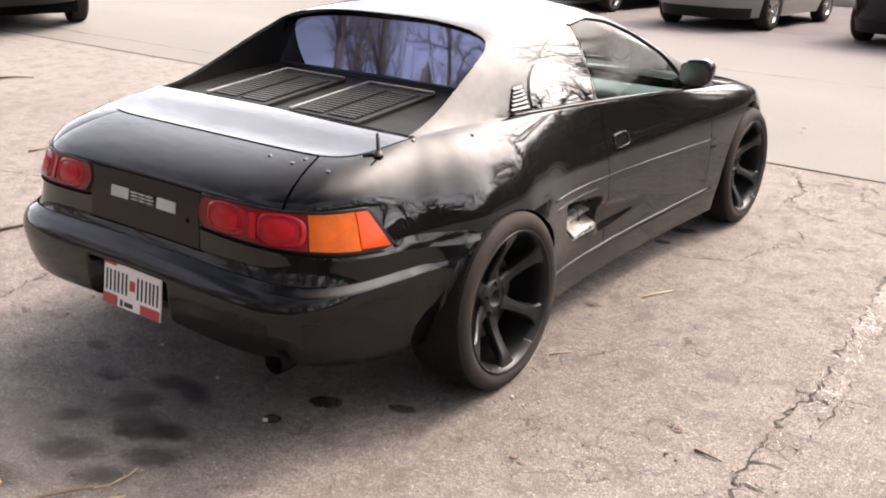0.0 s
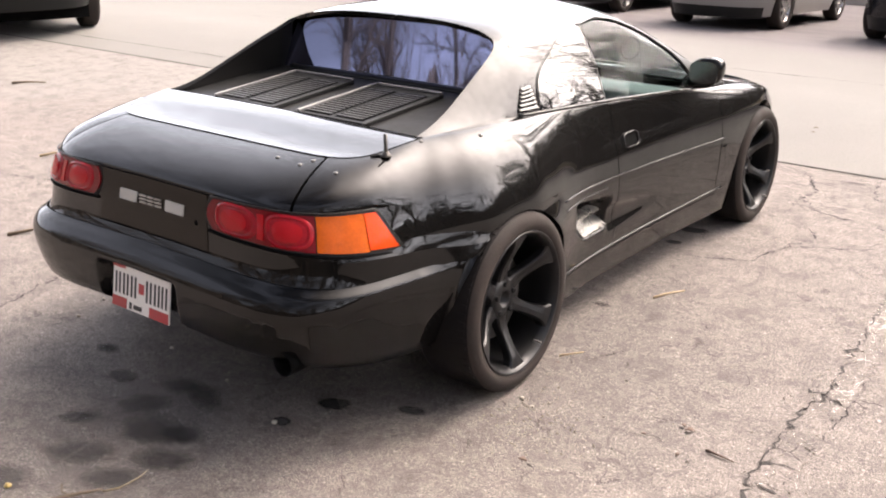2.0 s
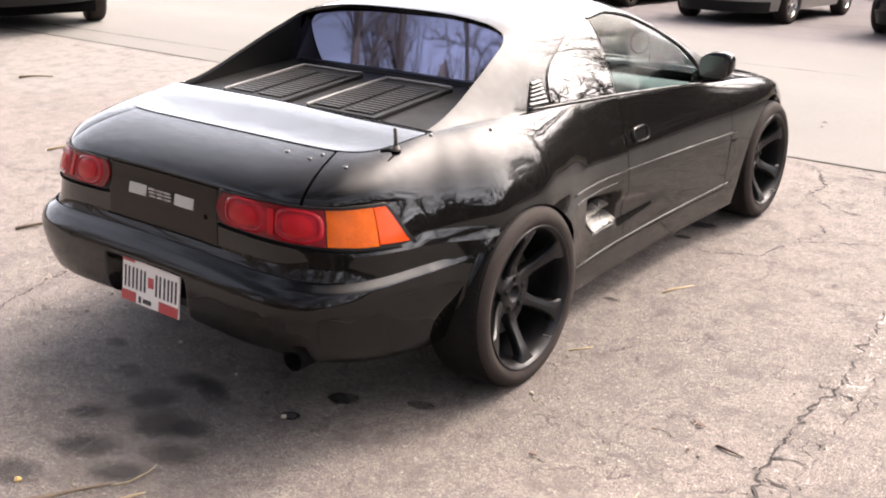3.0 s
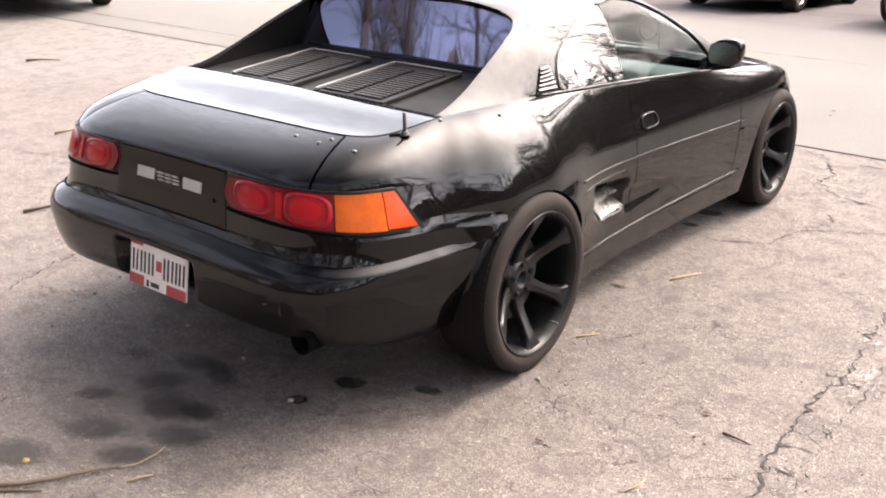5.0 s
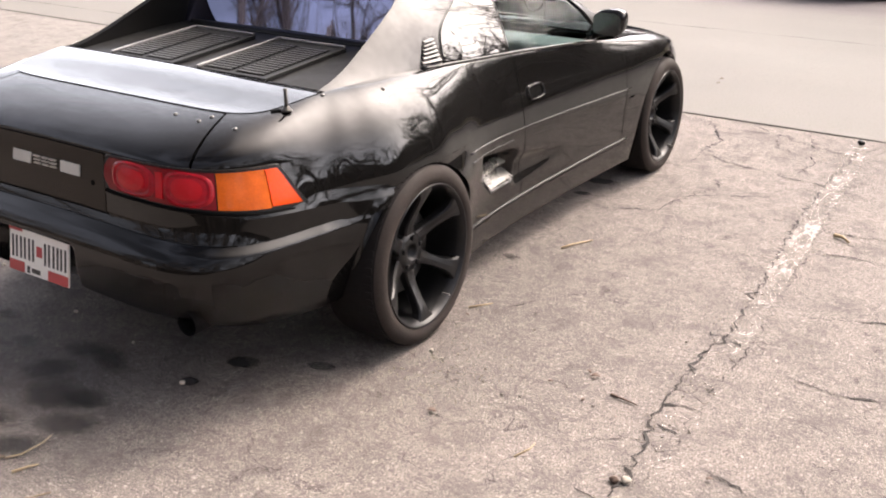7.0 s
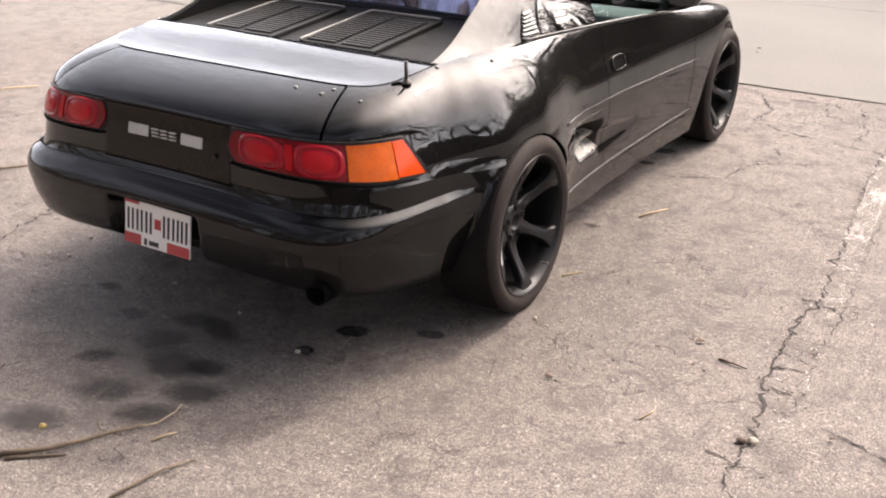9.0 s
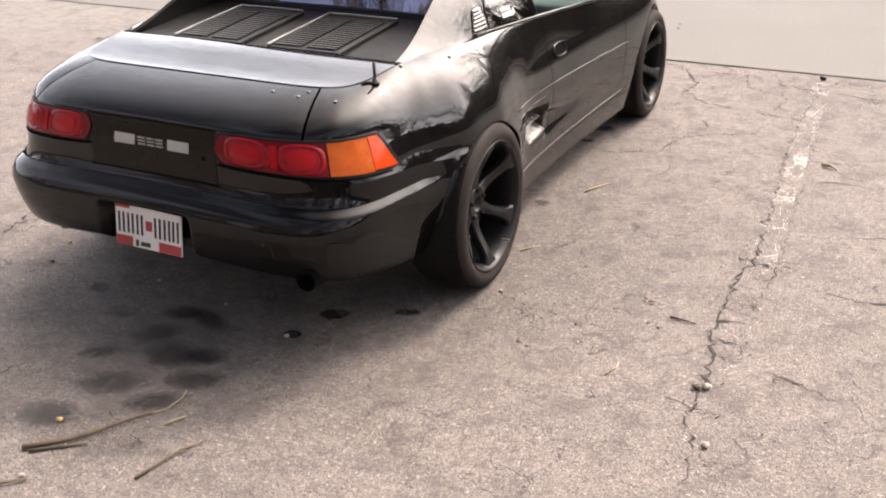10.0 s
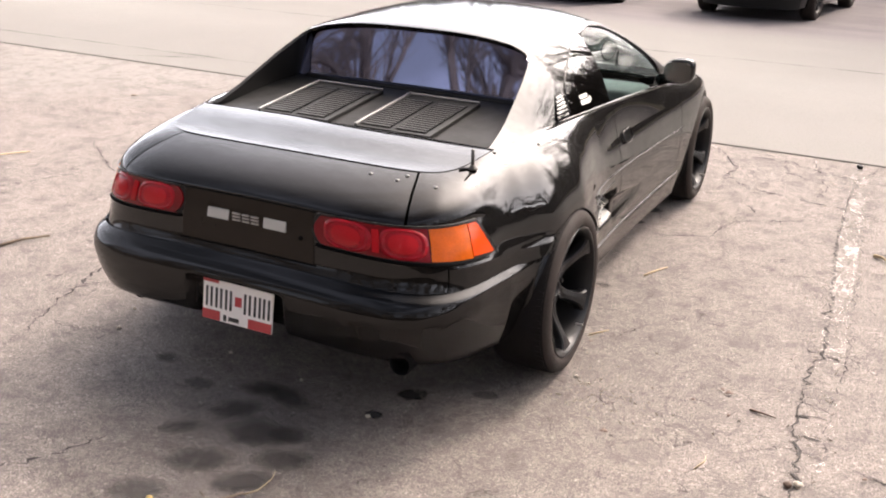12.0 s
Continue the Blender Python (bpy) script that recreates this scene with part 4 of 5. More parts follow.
for side in (1, -1):
    # crease along the doors
    for k, lift in ((0.0, 0.003), (-0.036, 0.002)):
        bm = bmesh.new()
        tube(bm, [on_flank(y, 0.612 + k - 0.036 * (y - 0.3), lift - 0.002) for y in span(0.40, 0.80 if k else 1.93, 30)], 0.0038, 6)
        if side < 0:
            bmesh.ops.scale(bm, vec=(-1, 1, 1), verts=bm.verts)
            bmesh.ops.reverse_faces(bm, faces=bm.faces)
        part("side_crease", bm, BLACK, car, smooth=True)
    # air intake: a deep mouth in the panel with a duct floor and a vane across it, both pale for the sun's glint
    mouth = sheet("side_intake", lambda k, t: on_flank(0.535 + 0.20 * k, 0.43 + 0.115 * t, -0.070), span(0, 1, 10), span(0, 1, 8), INNER, car, "deep side air intake with a glint-pale duct", side=side, lip=0.004)
    sheet("duct_floor", lambda k, t: on_flank(0.635 + 0.192 * k, 0.390 + 0.006 * k + (0.052 - 0.024 * k) * t, -0.006 - 0.055 * t ** 0.8), span(0, 1, 12), span(0, 1, 10), DUCT, mouth, "curved duct floor, sun glint put into its grey", side=side, lip=0.004)
    sheet("vane", lambda k, t: on_flank(0.528 + 0.225 * k, 0.474 + 0.008 * k + 0.024 * t * (1 - 0.6 * k), -0.008 - 0.045 * t), span(0, 1, 12), span(0, 1, 6), DUCT, mouth, "narrow vane, sun glint put into its grey", side=side, lip=0.005)
    # bead added to catch the sky as a highlight line along the sill
    bm = tube(bmesh.new(), [on_flank(y, 0.279 + 0.010 * (y - 0.45), 0.001) for y in span(0.42, 1.95, 40)], 0.0055, 8)
    if side < 0:
        bmesh.ops.scale(bm, vec=(-1, 1, 1), verts=bm.verts)
        bmesh.ops.reverse_faces(bm, faces=bm.faces)
    part("sill_highlight", bm, BLACK, car, "glossy bead added for the highlight along the sill", True)
    # handle
    pocket = sheet("door_handle", lambda k, t: on_flank(0.975 + 0.110 * k, 0.692 + 0.044 * t, 0.001), span(0, 1, 8), span(0, 1, 5), INNER, car, "black pull handle in a recessed pocket", side=side, lip=0.004)
    bm = bmesh.new()
    pts = [on_flank(1.03 + 0.063 * math.copysign(abs(math.cos(a)) ** 0.5, math.cos(a)), 0.714 + 0.028 * math.copysign(abs(math.sin(a)) ** 0.6, math.sin(a)), 0.006) for a in span(0, 2 * math.pi, 33)]
    tube(bm, pts, 0.0034, 8, False)
    if side < 0:
        bmesh.ops.scale(bm, vec=(-1, 1, 1), verts=bm.verts)
        bmesh.ops.reverse_faces(bm, faces=bm.faces)
    part("handle_grip", bm, BLACK, pocket, smooth=True)
    # vent behind the quarter window
    vent = sheet("pillar_vent", lambda k, a: house(0.297 + 0.085 * a / 13 + (0.428 - 0.297 - 0.085 * a / 13) * k, a), span(0, 1, 8), span(0.4, 14.5, 8), BLACK, car, "slotted black pillar vent", side=side, lift=0.003, lip=0.004)
    sheet("vent_frame", lambda k, a: house(0.288 + 0.0056 * a + (0.434 - 0.288 - 0.0056 * a) * k, a), span(0, 1, 8), span(0.3, 15.4, 8), BLACK, vent, side=side, lift=0.0015, lip=0.001)
    for i in range(6):
        a = 1.4 + 2.1 * i
        sheet("slot", lambda k, t: house(0.298 + 0.0051 * a + (0.420 - 0.298 - 0.0051 * a) * k, a + 1.0 * t), span(0, 1, 5), span(0, 1, 3), INNER, vent, side=side, lift=0.0045, lip=0.001)
        sheet("louvre", lambda k, t: (lambda p: (p[0] + 0.004 + 0.007 * (1 - t), p[1], p[2]))(house(0.302 + 0.0051 * a + (0.418 - 0.302 - 0.0051 * a) * k, a + 1.0 + 1.1 * t)), span(0, 1, 5), span(0, 1, 4), BLACK, vent, side=side, lip=0.001)
    # mirror
    mb = bmesh.new()
    bmesh.ops.create_uvsphere(mb, u_segments=24, v_segments=14, radius=1.0)
    for v in mb.verts:
        x, y, z = v.co
        sq = lambda c: math.copysign(abs(c) ** 0.72, c)
        v.co = Vector((0.888 + 0.078 * sq(x), 1.53 + (0.085 if y > 0 else 0.022) * sq(y), 0.935 + 0.062 * sq(z) + 0.012 * x))
    tube(mb, [(0.775, 1.585, 0.868), (0.82, 1.57, 0.885), (0.86, 1.56, 0.905)], [0.03, 0.028, 0.03], 10)
    if side < 0:
        bmesh.ops.scale(mb, vec=(-1, 1, 1), verts=mb.verts)
        bmesh.ops.reverse_faces(mb, faces=mb.faces)
    mirror = part("wing_mirror", mb, BLACK, car, "black door mirror", True)
    mb = bmesh.new()
    ring = [mb.verts.new((0.888 * side + side * 0.066 * math.copysign(abs(math.cos(a)) ** 0.55, math.cos(a)), 1.5035, 0.935 + 0.049 * math.copysign(abs(math.sin(a)) ** 0.55, math.sin(a)))) for a in span(0, 2 * math.pi, 29)[:-1]]
    mb.faces.new(ring)
    bmesh.ops.recalc_face_normals(mb, faces=mb.faces)
    bmesh.ops.solidify(mb, geom=mb.faces[:], thickness=0.003)
    part("mirror_glass", mb, CHROME, mirror, "mirror glass")
    # bright-edged trim along the belt and round the quarter glass
    for name, pts, r in (("belt_trim", [house(y, 0.4) for y in span(0.30, 1.66, 40)], 0.0075), ("window_trim", [house(Q_BACK(a) - 0.008, a) for a in span(0.5, 46.5, 24)], 0.004), ("roof_trim", [house(y, house_at(y, EDGE(y))) for y in span(0.96, 1.64, 30)], 0.006)):
        bm = tube(bmesh.new(), pts, r, 8)
        if side < 0:
            bmesh.ops.scale(bm, vec=(-1, 1, 1), verts=bm.verts)
            bmesh.ops.reverse_faces(bm, faces=bm.faces)
        part(name, bm, BLACK, car, smooth=True)
    # sticker of unread writing on the quarter glass
    if side > 0:
        for i, (dy, da, w, h) in enumerate(((0.0, 0.0, 0.100, 2.4), (0.0, 2.9, 0.088, 2.2), (0.105, 0.8, 0.012, 2.5))):
            sheet("sticker", lambda k, a: house(0.568 + dy + w * k, 3.4 + da + a), span(0, 1, 5), span(0, h, 4), WHITE, quarter_glass, "small white sticker", side=1, lift=0.007, lip=0.001)


# high brake lamp under the roof's rear edge, boot lock
bm = box(bmesh.new(), -0.20, 0.26, 0.500, 0.520, 1.190, 1.214, 0.006)
part("high_brake_lamp", bm, worn("maroon_lens", (0.10, 0.006, 0.010), 0.25), car, "dark maroon high brake lamp")
bm = lathe(bmesh.new(), [(0.001, -0.006), (0.009, -0.005), (0.010, 0.0), (0.010, 0.01)], "y", 16)
lock = part("boot_lock", bm, INNER, car, smooth=True)
lock.location = (0.235, -0.806, 0.712)


# ---- cabin ----
def seat(x):
    k = new("seat")
    k.parent = car
    k.location = (x, 1.10, 0.27)
    tagged(k, "dark cloth bucket seat")
    bm = box(bmesh.new(), -0.24, 0.24, -0.22, 0.30, 0.0, 0.16, 0.04)
    part("cushion", bm, SEAT, k, smooth=True)
    bm = box(bmesh.new(), -0.22, 0.22, -0.08, 0.08, 0.0, 0.60, 0.05, Matrix.Translation((0, -0.20, 0.12)) @ Matrix.Rotation(radians(18), 4, "X"))
    part("backrest", bm, SEAT, k, smooth=True)
    bm = box(bmesh.new(), -0.13, 0.13, -0.05, 0.05, 0.0, 0.16, 0.04, Matrix.Translation((0, -0.40, 0.70)) @ Matrix.Rotation(radians(12), 4, "X"))
    part("headrest", bm, SEAT, k, smooth=True)


seat(0.36), seat(-0.36)
bm = bmesh.new()
box(bm, -0.66, 0.66, 1.58, 1.88, 0.52, 0.785, 0.05)
box(bm, -0.10, 0.10, 0.7, 1.7, 0.27, 0.52, 0.04)
part("dashboard", bm, CABIN, car, smooth=True)
bm = bmesh.new()
ring = lathe(bm, [(0.178 + 0.014 * math.cos(a), 0.014 * math.sin(a)) for a in span(0, 2 * math.pi, 9)[:-1]], "y", 32, True)
box(bm, -0.17, 0.17, -0.012, 0.012, -0.022, 0.022, 0.006)
box(bm, -0.022, 0.022, -0.012, 0.012, -0.17, 0.0, 0.006)
wheel_ob = part("steering_wheel", bm, TRIM, car, smooth=True)
wheel_ob.matrix_local = Matrix.Translation((-0.36, 1.50, 0.80)) @ Matrix.Rotation(radians(24), 4, "X")


# a loop with a dark ribbon that hangs by the windscreen post
charm = new("hanging_charm")
charm.parent, charm.location = car, (0.535, 1.475, 1.015)
tagged(charm, "black loop with a dark ribbon bow")
loop = [(0.026 * math.sin(a), 0.040 * math.sin(a), 0.050 * math.cos(a)) for a in span(0, 2 * math.pi, 29)]
part("loop", tube(bmesh.new(), loop, 0.0055, 8, False), TRIM, charm, smooth=True)
for turn, long in ((205, 0.060), (150, 0.062), (25, 0.050)):
    bm = bmesh.new()
    bmesh.ops.create_uvsphere(bm, u_segments=14, v_segments=8, radius=1.0)
    way = Matrix.Translation((0.030, 0.046, -0.046)) @ Matrix.Rotation(radians(-57), 4, "Z") @ Matrix.Rotation(radians(turn), 4, "Y")
    bmesh.ops.transform(bm, matrix=way @ Matrix.Translation((0, 0, long / 2)) @ Matrix.Diagonal((0.014, 0.003, long / 2, 1)), verts=bm.verts)
    part("ribbon", bm, TRIM, charm, smooth=True)


# ---- wheels ----
def wheel(x_face, y, side, R, r):
    """x_face: the tyre's outer side."""
    w = new("wheel")
    w.parent = car
    w.location = (x_face * side, y, R)
    if side < 0:
        w.rotation_euler = (0, 0, math.pi - radians(3))
    else:
        w.rotation_euler = (0, 0, radians(3))                         # a little toe-in
    tagged(w, "satin black six-spoke wheel with a wide low tyre")
    width = 0.245
    bm = bmesh.new()
    lathe(bm, [(r - 0.012, -0.014), (r - 0.002, -0.006), (r + 0.008, 0.0), (r + 0.028, 0.005), (R - 0.020, -0.002), (R - 0.009, -0.011), (R - 0.004, -0.018)], n=80)
    tyre = part("tyre", bm, RUBBER, w, "black rubber tyre, dusty brown on the sidewall", True)
    bm = bmesh.new()
    lathe(bm, [(R - 0.004, -0.018), (R - 0.002, -0.026), (R, -0.06), (R, -width + 0.06), (R - 0.002, -width + 0.03), (R - 0.012, -width + 0.01), (r + 0.02, -width), (r, -width + 0.01), (r - 0.012, -width + 0.03)], n=80)
    part("tread", bm, SHADED_TREAD, tyre, "worn tread, its shade put into darker rubber", True)
    # tread grooves as raised blocks at the shoulder
    bm = bmesh.new()
    for i in range(72):
        m = Matrix.Rotation(2 * math.pi * i / 72, 4, "X")
        box(bm, -0.052, -0.026, -0.0085, 0.0085, R - 0.008, R + 0.0005, 0.0, m)
    part("tread_block", bm, SHADED_TREAD, tyre)
    bm = bmesh.new()
    lathe(bm, [(r - 0.030, -0.21), (r - 0.024, -0.07), (r - 0.022, -0.035), (r - 0.014, -0.012), (r - 0.006, -0.003), (r - 0.001, 0.001), (r + 0.002, -0.002), (r, -0.012), (r - 0.012, -0.05), (r - 0.02, -0.21)], n=72)
    part("rim", bm, RIM, w, "", True)
    bm = bmesh.new()
    lathe(bm, [(0.003, -0.115), (0.027, -0.115), (0.029, -0.078), (0.036, -0.075), (0.070, -0.080), (0.078, -0.090), (0.080, -0.13)], n=36)
    part("hub", bm, RIM, w, "", True)
    for i in range(5):
        a = 2 * math.pi * i / 5 + 0.3
        bm = lathe(bmesh.new(), [(0.001, -0.068), (0.008, -0.068), (0.010, -0.072), (0.010, -0.086)], n=6)
        bmesh.ops.translate(bm, vec=(0, 0.056 * math.cos(a), 0.056 * math.sin(a)), verts=bm.verts)
        part("lug_nut", bm, RIM, w)
    waist = curve([(0.0, 0.034), (0.25, 0.026), (0.5, 0.0205), (0.72, 0.023), (0.88, 0.032), (1.0, 0.052)])
    face = curve([(0.0, -0.084), (0.25, -0.078), (0.6, -0.048), (0.85, -0.022), (1.0, -0.012)])
    spoke = None
    for i in range(6):
        if spoke is None:
            bm = bmesh.new()
            rows = []
            for k, rr in enumerate(span(0.050, r - 0.016, 17)):
                t = k / 16
                depth, half = face(t), waist(t)
                back = depth - 0.034
                bow = 0.002 * (1 - t)                                    # the face is rounded over its width
                rows.append([bm.verts.new(q) for q in ((back, -half * 1.12, rr), (depth - 0.008, -half, rr), (depth - 0.001, -half * 0.82, rr), (depth + bow, 0, rr), (depth - 0.001, half * 0.82, rr), (depth - 0.008, half, rr), (back, half * 1.12, rr))])
            for p, q in zip(rows, rows[1:]):
                for j in range(7):
                    bm.faces.new((p[j], p[(j + 1) % 7], q[(j + 1) % 7], q[j]))
            bm.faces.new(rows[0]), bm.faces.new(rows[-1][::-1])
            bmesh.ops.recalc_face_normals(bm, faces=bm.faces)
            one = spoke = part("spoke", bm, RIM, w)
        else:
            one = new("spoke", spoke.data)
            one.parent = w
        one.matrix_local = Matrix.Rotation(2 * math.pi * (i - 0.01) / 6, 4, "X")
    bm = lathe(bmesh.new(), [(0.06, -0.115), (0.158, -0.115), (0.160, -0.119), (0.160, -0.136), (0.158, -0.14), (0.06, -0.14)], n=48)
    part("brake_disc", bm, DISC, w, "", True)
    bm = lathe(bmesh.new(), [(0.0005, 0.012), (0.0035, 0.012), (0.004, 0.006), (0.004, -0.02)], n=8)
    bmesh.ops.translate(bm, vec=(-0.002, 0.12, -0.195), verts=bm.verts)
    part("valve", bm, GREY_METAL, w)


for side in (1, -1):
    for y, (face, R, r) in AXLES.items():
        wheel(face, y, side, R, r)

# ---- parked cars across the lane ----
def parked_car(label, color, place, turn, length=4.6, width=1.78, height=1.45, ride=0.20, tail=0.62, rim=CHROME, wheel_r=0.33):
    """A plain modern car; y ahead from its rear axle. tail: how upright its back is, 0 to 1."""
    top = thing("parked_car", label, "car", group="cars parked across the lane")
    paint_it = paint("car_paint", color)
    base, half = length * 0.585, width / 2
    y0, y1 = -length * 0.205, length * 0.795
    waist = height * 0.62
    plan = lambda y: half * (1 - (abs((y - (y0 + y1) / 2) / ((y1 - y0) / 2))) ** 5.5) ** (1 / 3.2) if y0 < y < y1 else 0.0
    side_x = curve([(ride, 0.94), (ride + 0.18, 0.985), (waist * 0.72, 1.0), (waist, 0.955)])

    def hull(k, t):
        y = y0 + (y1 - y0) * (0.5 - 0.5 * math.cos(math.pi * k))
        z = ride + (waist - ride) * t
        end = 1 - 0.05 * (1 - t) ** 2
        return (plan(y) * side_x(z), (y - (y0 + y1) / 2) * end + (y0 + y1) / 2, z)

    def hull_rows(k):
        rows = span(0, 1, 16)
        y = hull(k, 0.5)[1]
        for c in (0.0, base):
            if abs(y - c) < wheel_r + 0.05:
                cut = wheel_r + math.sqrt((wheel_r + 0.05) ** 2 - (y - c) ** 2)
                lo = min(0.95, max(0.0, (cut - ride) / (waist - ride)))
                rows = span(lo, 1, 16)
        return rows
    bodies = [sheet("body_side", hull, span(0, 1, 120), hull_rows, paint_it, top, side=sd, lip=0.03) for sd in (1, -1)]
    roof = curve([(y0 + 0.05, waist), (y0 + 0.3 + 0.55 * (1 - tail), waist + 0.06 + 0.5 * tail * (height - waist)), (base * 0.32, height * 0.995), (base * 0.55, height), (base * 0.98, waist + 0.12), (y1 - 0.1, waist * 0.93)])
    def upper(y, k):
        return (plan(y) * 0.95 * math.cos(math.pi / 2 * k) ** 0.55, y, waist - 0.01 + max(0.01, roof(y) - waist) * math.sin(math.pi / 2 * k) ** 0.7)
    sheet("upper_body", upper, span(y0 + 0.04, y1 - 0.06, 44), span(0, 1, 16), paint_it, top, both="v")
    glass_dark = DARK_GLASS
    for sd in (1, -1):
        sheet("side_glass", lambda y, k: upper(y, 0.12 + 0.42 * k), span(base * 0.12, base * 0.80, 16), span(0, 1, 6), glass_dark, top, side=sd, lift=0.008, lip=0)
        b = bmesh.new()
        box(b, *sorted((sd * half * 0.52, sd * half * 0.86)), y0 + 0.07, y0 + 0.25, waist * 0.80, waist * 0.97, 0.03)
        part("tail_lamp", b, RED_LENS, top)
        for c in (0.0, base):
            w = new("wheel")
            w.parent, w.location = top, (sd * (half - 0.02), c, wheel_r)
            if sd < 0:
                w.rotation_euler = (0, 0, math.pi)
            R = wheel_r
            part("tyre", lathe(bmesh.new(), [(R * 0.66, -0.02), (R * 0.72, 0.0), (R * 0.92, 0.0), (R * 0.985, -0.02), (R, -0.05), (R, -0.17), (R * 0.97, -0.2), (R * 0.66, -0.2)], n=40), RUBBER, w, smooth=True)
            bm = lathe(bmesh.new(), [(0.001, -0.03), (R * 0.16, -0.025), (R * 0.2, -0.035), (R * 0.2, -0.06)], n=20)
            lathe(bm, [(R * 0.60, -0.04), (R * 0.64, -0.008), (R * 0.70, -0.004), (R * 0.70, -0.02), (R * 0.62, -0.12)], n=36)
            for i in range(7):
                m = Matrix.Rotation(2 * math.pi * i / 7, 4, "X")
                box(bm, -0.05, -0.022, -0.022, 0.022, R * 0.14, R * 0.64, 0.0, m)
            part("rim", bm, rim, w)
    b = bmesh.new()
    box(b, -half * 0.78, half * 0.78, y0 + 0.40, y1 - 0.45, 0.18, ride + 0.12)
    box(b, -half * 0.60, half * 0.60, y0 + 0.25, y1 - 0.25, ride + 0.02, waist * 0.9)
    part("underbody", b, INNER, top)
    sheet("bumper_foot", lambda k, t: hull(k, t), span(0, 0.17, 30), span(-0.03, 0.20, 6), TRIM, top, both="u", lift=0.006)
    top.matrix_world = pose(*place, -3.3 if place[1] > 8 else 0, 0, turn)
    return top


def parked(label, color, x, y, turn=0.0, **more):
    return parked_car(label, color, (x, y, lie(x, y)), turn, **more)


parked("silver-beige family saloon with alloy wheels", (0.24, 0.228, 0.215), -4.0, 12.9, 2)
parked("near-black car with bright alloy wheels", (0.012, 0.014, 0.014), -7.05, 13.5, 2, tail=0.7)
parked("black car with black wheels on shaded tarmac", (0.008, 0.008, 0.010), -0.98, 12.8, -3, rim=RIM, tail=0.8, height=1.6)
parked("dark red estate car in the shade", (0.08, 0.008, 0.010), -10.3, 13.6, 3, tail=0.9)
parked("dark grey-green off-roader with alloy wheels", (0.02, 0.026, 0.024), -8.99, 3.90, 68, length=4.8, width=1.85, height=1.75, ride=0.34, tail=0.95, wheel_r=0.38)

# kerb and winter grass behind the far row
GRASS = worn("winter_grass", (0.16, 0.125, 0.072), 0.95, 0.45, 0.8, grain=30.0, relief=0.6)
KERB = worn("kerb_concrete", (0.40, 0.37, 0.33), 0.9, 0.12, 2.0)
bm = bmesh.new()
box(bm, -60, 60, 18.2, 18.45, -1.0, lie(0, 18.2) + 0.15, 0.03)
tagged(part("kerb", bm, KERB, None, "pale concrete kerb behind the far cars"), category="kerb", kind="structure")
tagged(mesh_ob("verge", [(-200, 18.45, lie(0, 18) + 0.14), (200, 18.45, lie(0, 18) + 0.14), (200, 60, lie(0, 18) + 0.6), (-200, 60, lie(0, 18) + 0.6)], [(0, 1, 2, 3)], GRASS, None, "dry winter grass verge"), category="grass", kind="structure")

# ---- marks on the ground ----
def crack(points, width, seed, label="dark jagged crack in the asphalt", step=0.020):
    """A jagged thin strip through points, narrowing to its ends."""
    rnd = random.Random(seed)
    way = []
    for (ax, ay), (bx, by) in zip(points, points[1:]):
        n = max(2, int(math.hypot(bx - ax, by - ay) / step))
        for i in range(n):
            t = i / n
            way.append((ax + (bx - ax) * t + rnd.gauss(0, 0.010), ay + (by - ay) * t + rnd.gauss(0, 0.008)))
    way.append(points[-1])
    verts, m = [], len(way)
    for i, (x, y) in enumerate(way):
        (px, py), (qx, qy) = way[max(i - 1, 0)], way[min(i + 1, m - 1)]
        d = math.hypot(qx - px, qy - py) or 1
        nx, ny = -(qy - py) / d, (qx - px) / d
        w = width * (0.35 + 0.65 * min(1, 4 * min(i, m - 1 - i) / m)) * rnd.choice((0.12, 0.3, 0.5, 0.8, 1.0, 1.5)) * rnd.uniform(0.7, 1.3) / 2
        verts += [(x + nx * w, y + ny * w, lie(x, y) + 0.0035), (x - nx * w, y - ny * w, lie(x, y) + 0.0035)]
    faces = [(2 * i, 2 * i + 1, 2 * i + 3, 2 * i + 2) for i in range(m - 1)]
    return tagged(mesh_ob("crack", verts, faces, CRACK, None, label, smooth=False), category="crack", kind="structure")


LINE_X = lambda y: 1.885 - 0.0897 * y
strip = span(-2.0, 3.5, 40)
tagged(mesh_ob("parking_line", [(LINE_X(y) + dx + 0.05, y, 0.0025) for y in strip for dx in (-0.05, 0.06)], [(2 * i, 2 * i + 1, 2 * i + 3, 2 * i + 2) for i in range(39)], LINE_PAINT, None, "worn flaking white parking line on asphalt"), category="road marking", kind="structure")
crack([(2.02, -1.1), (1.99, -0.75), (1.92, -0.62), (1.93, -0.42), (1.91, -0.22), (1.87, -0.09), (1.84, 0.09), (1.83, 0.37), (1.82, 0.47), (1.85, 0.65), (1.82, 0.95), (1.79, 1.23), (1.73, 1.71), (1.69, 2.13), (1.66, 2.63), (1.65, 3.1), (1.62, 3.55)], 0.0105, 1, "long jagged crack along the worn parking line")
crack([(1.95, -0.5), (1.99, -0.2), (1.95, 0.3), (1.93, 0.9), (1.86, 1.6), (1.80, 2.2), (1.74, 3.0)], 0.004, 2)
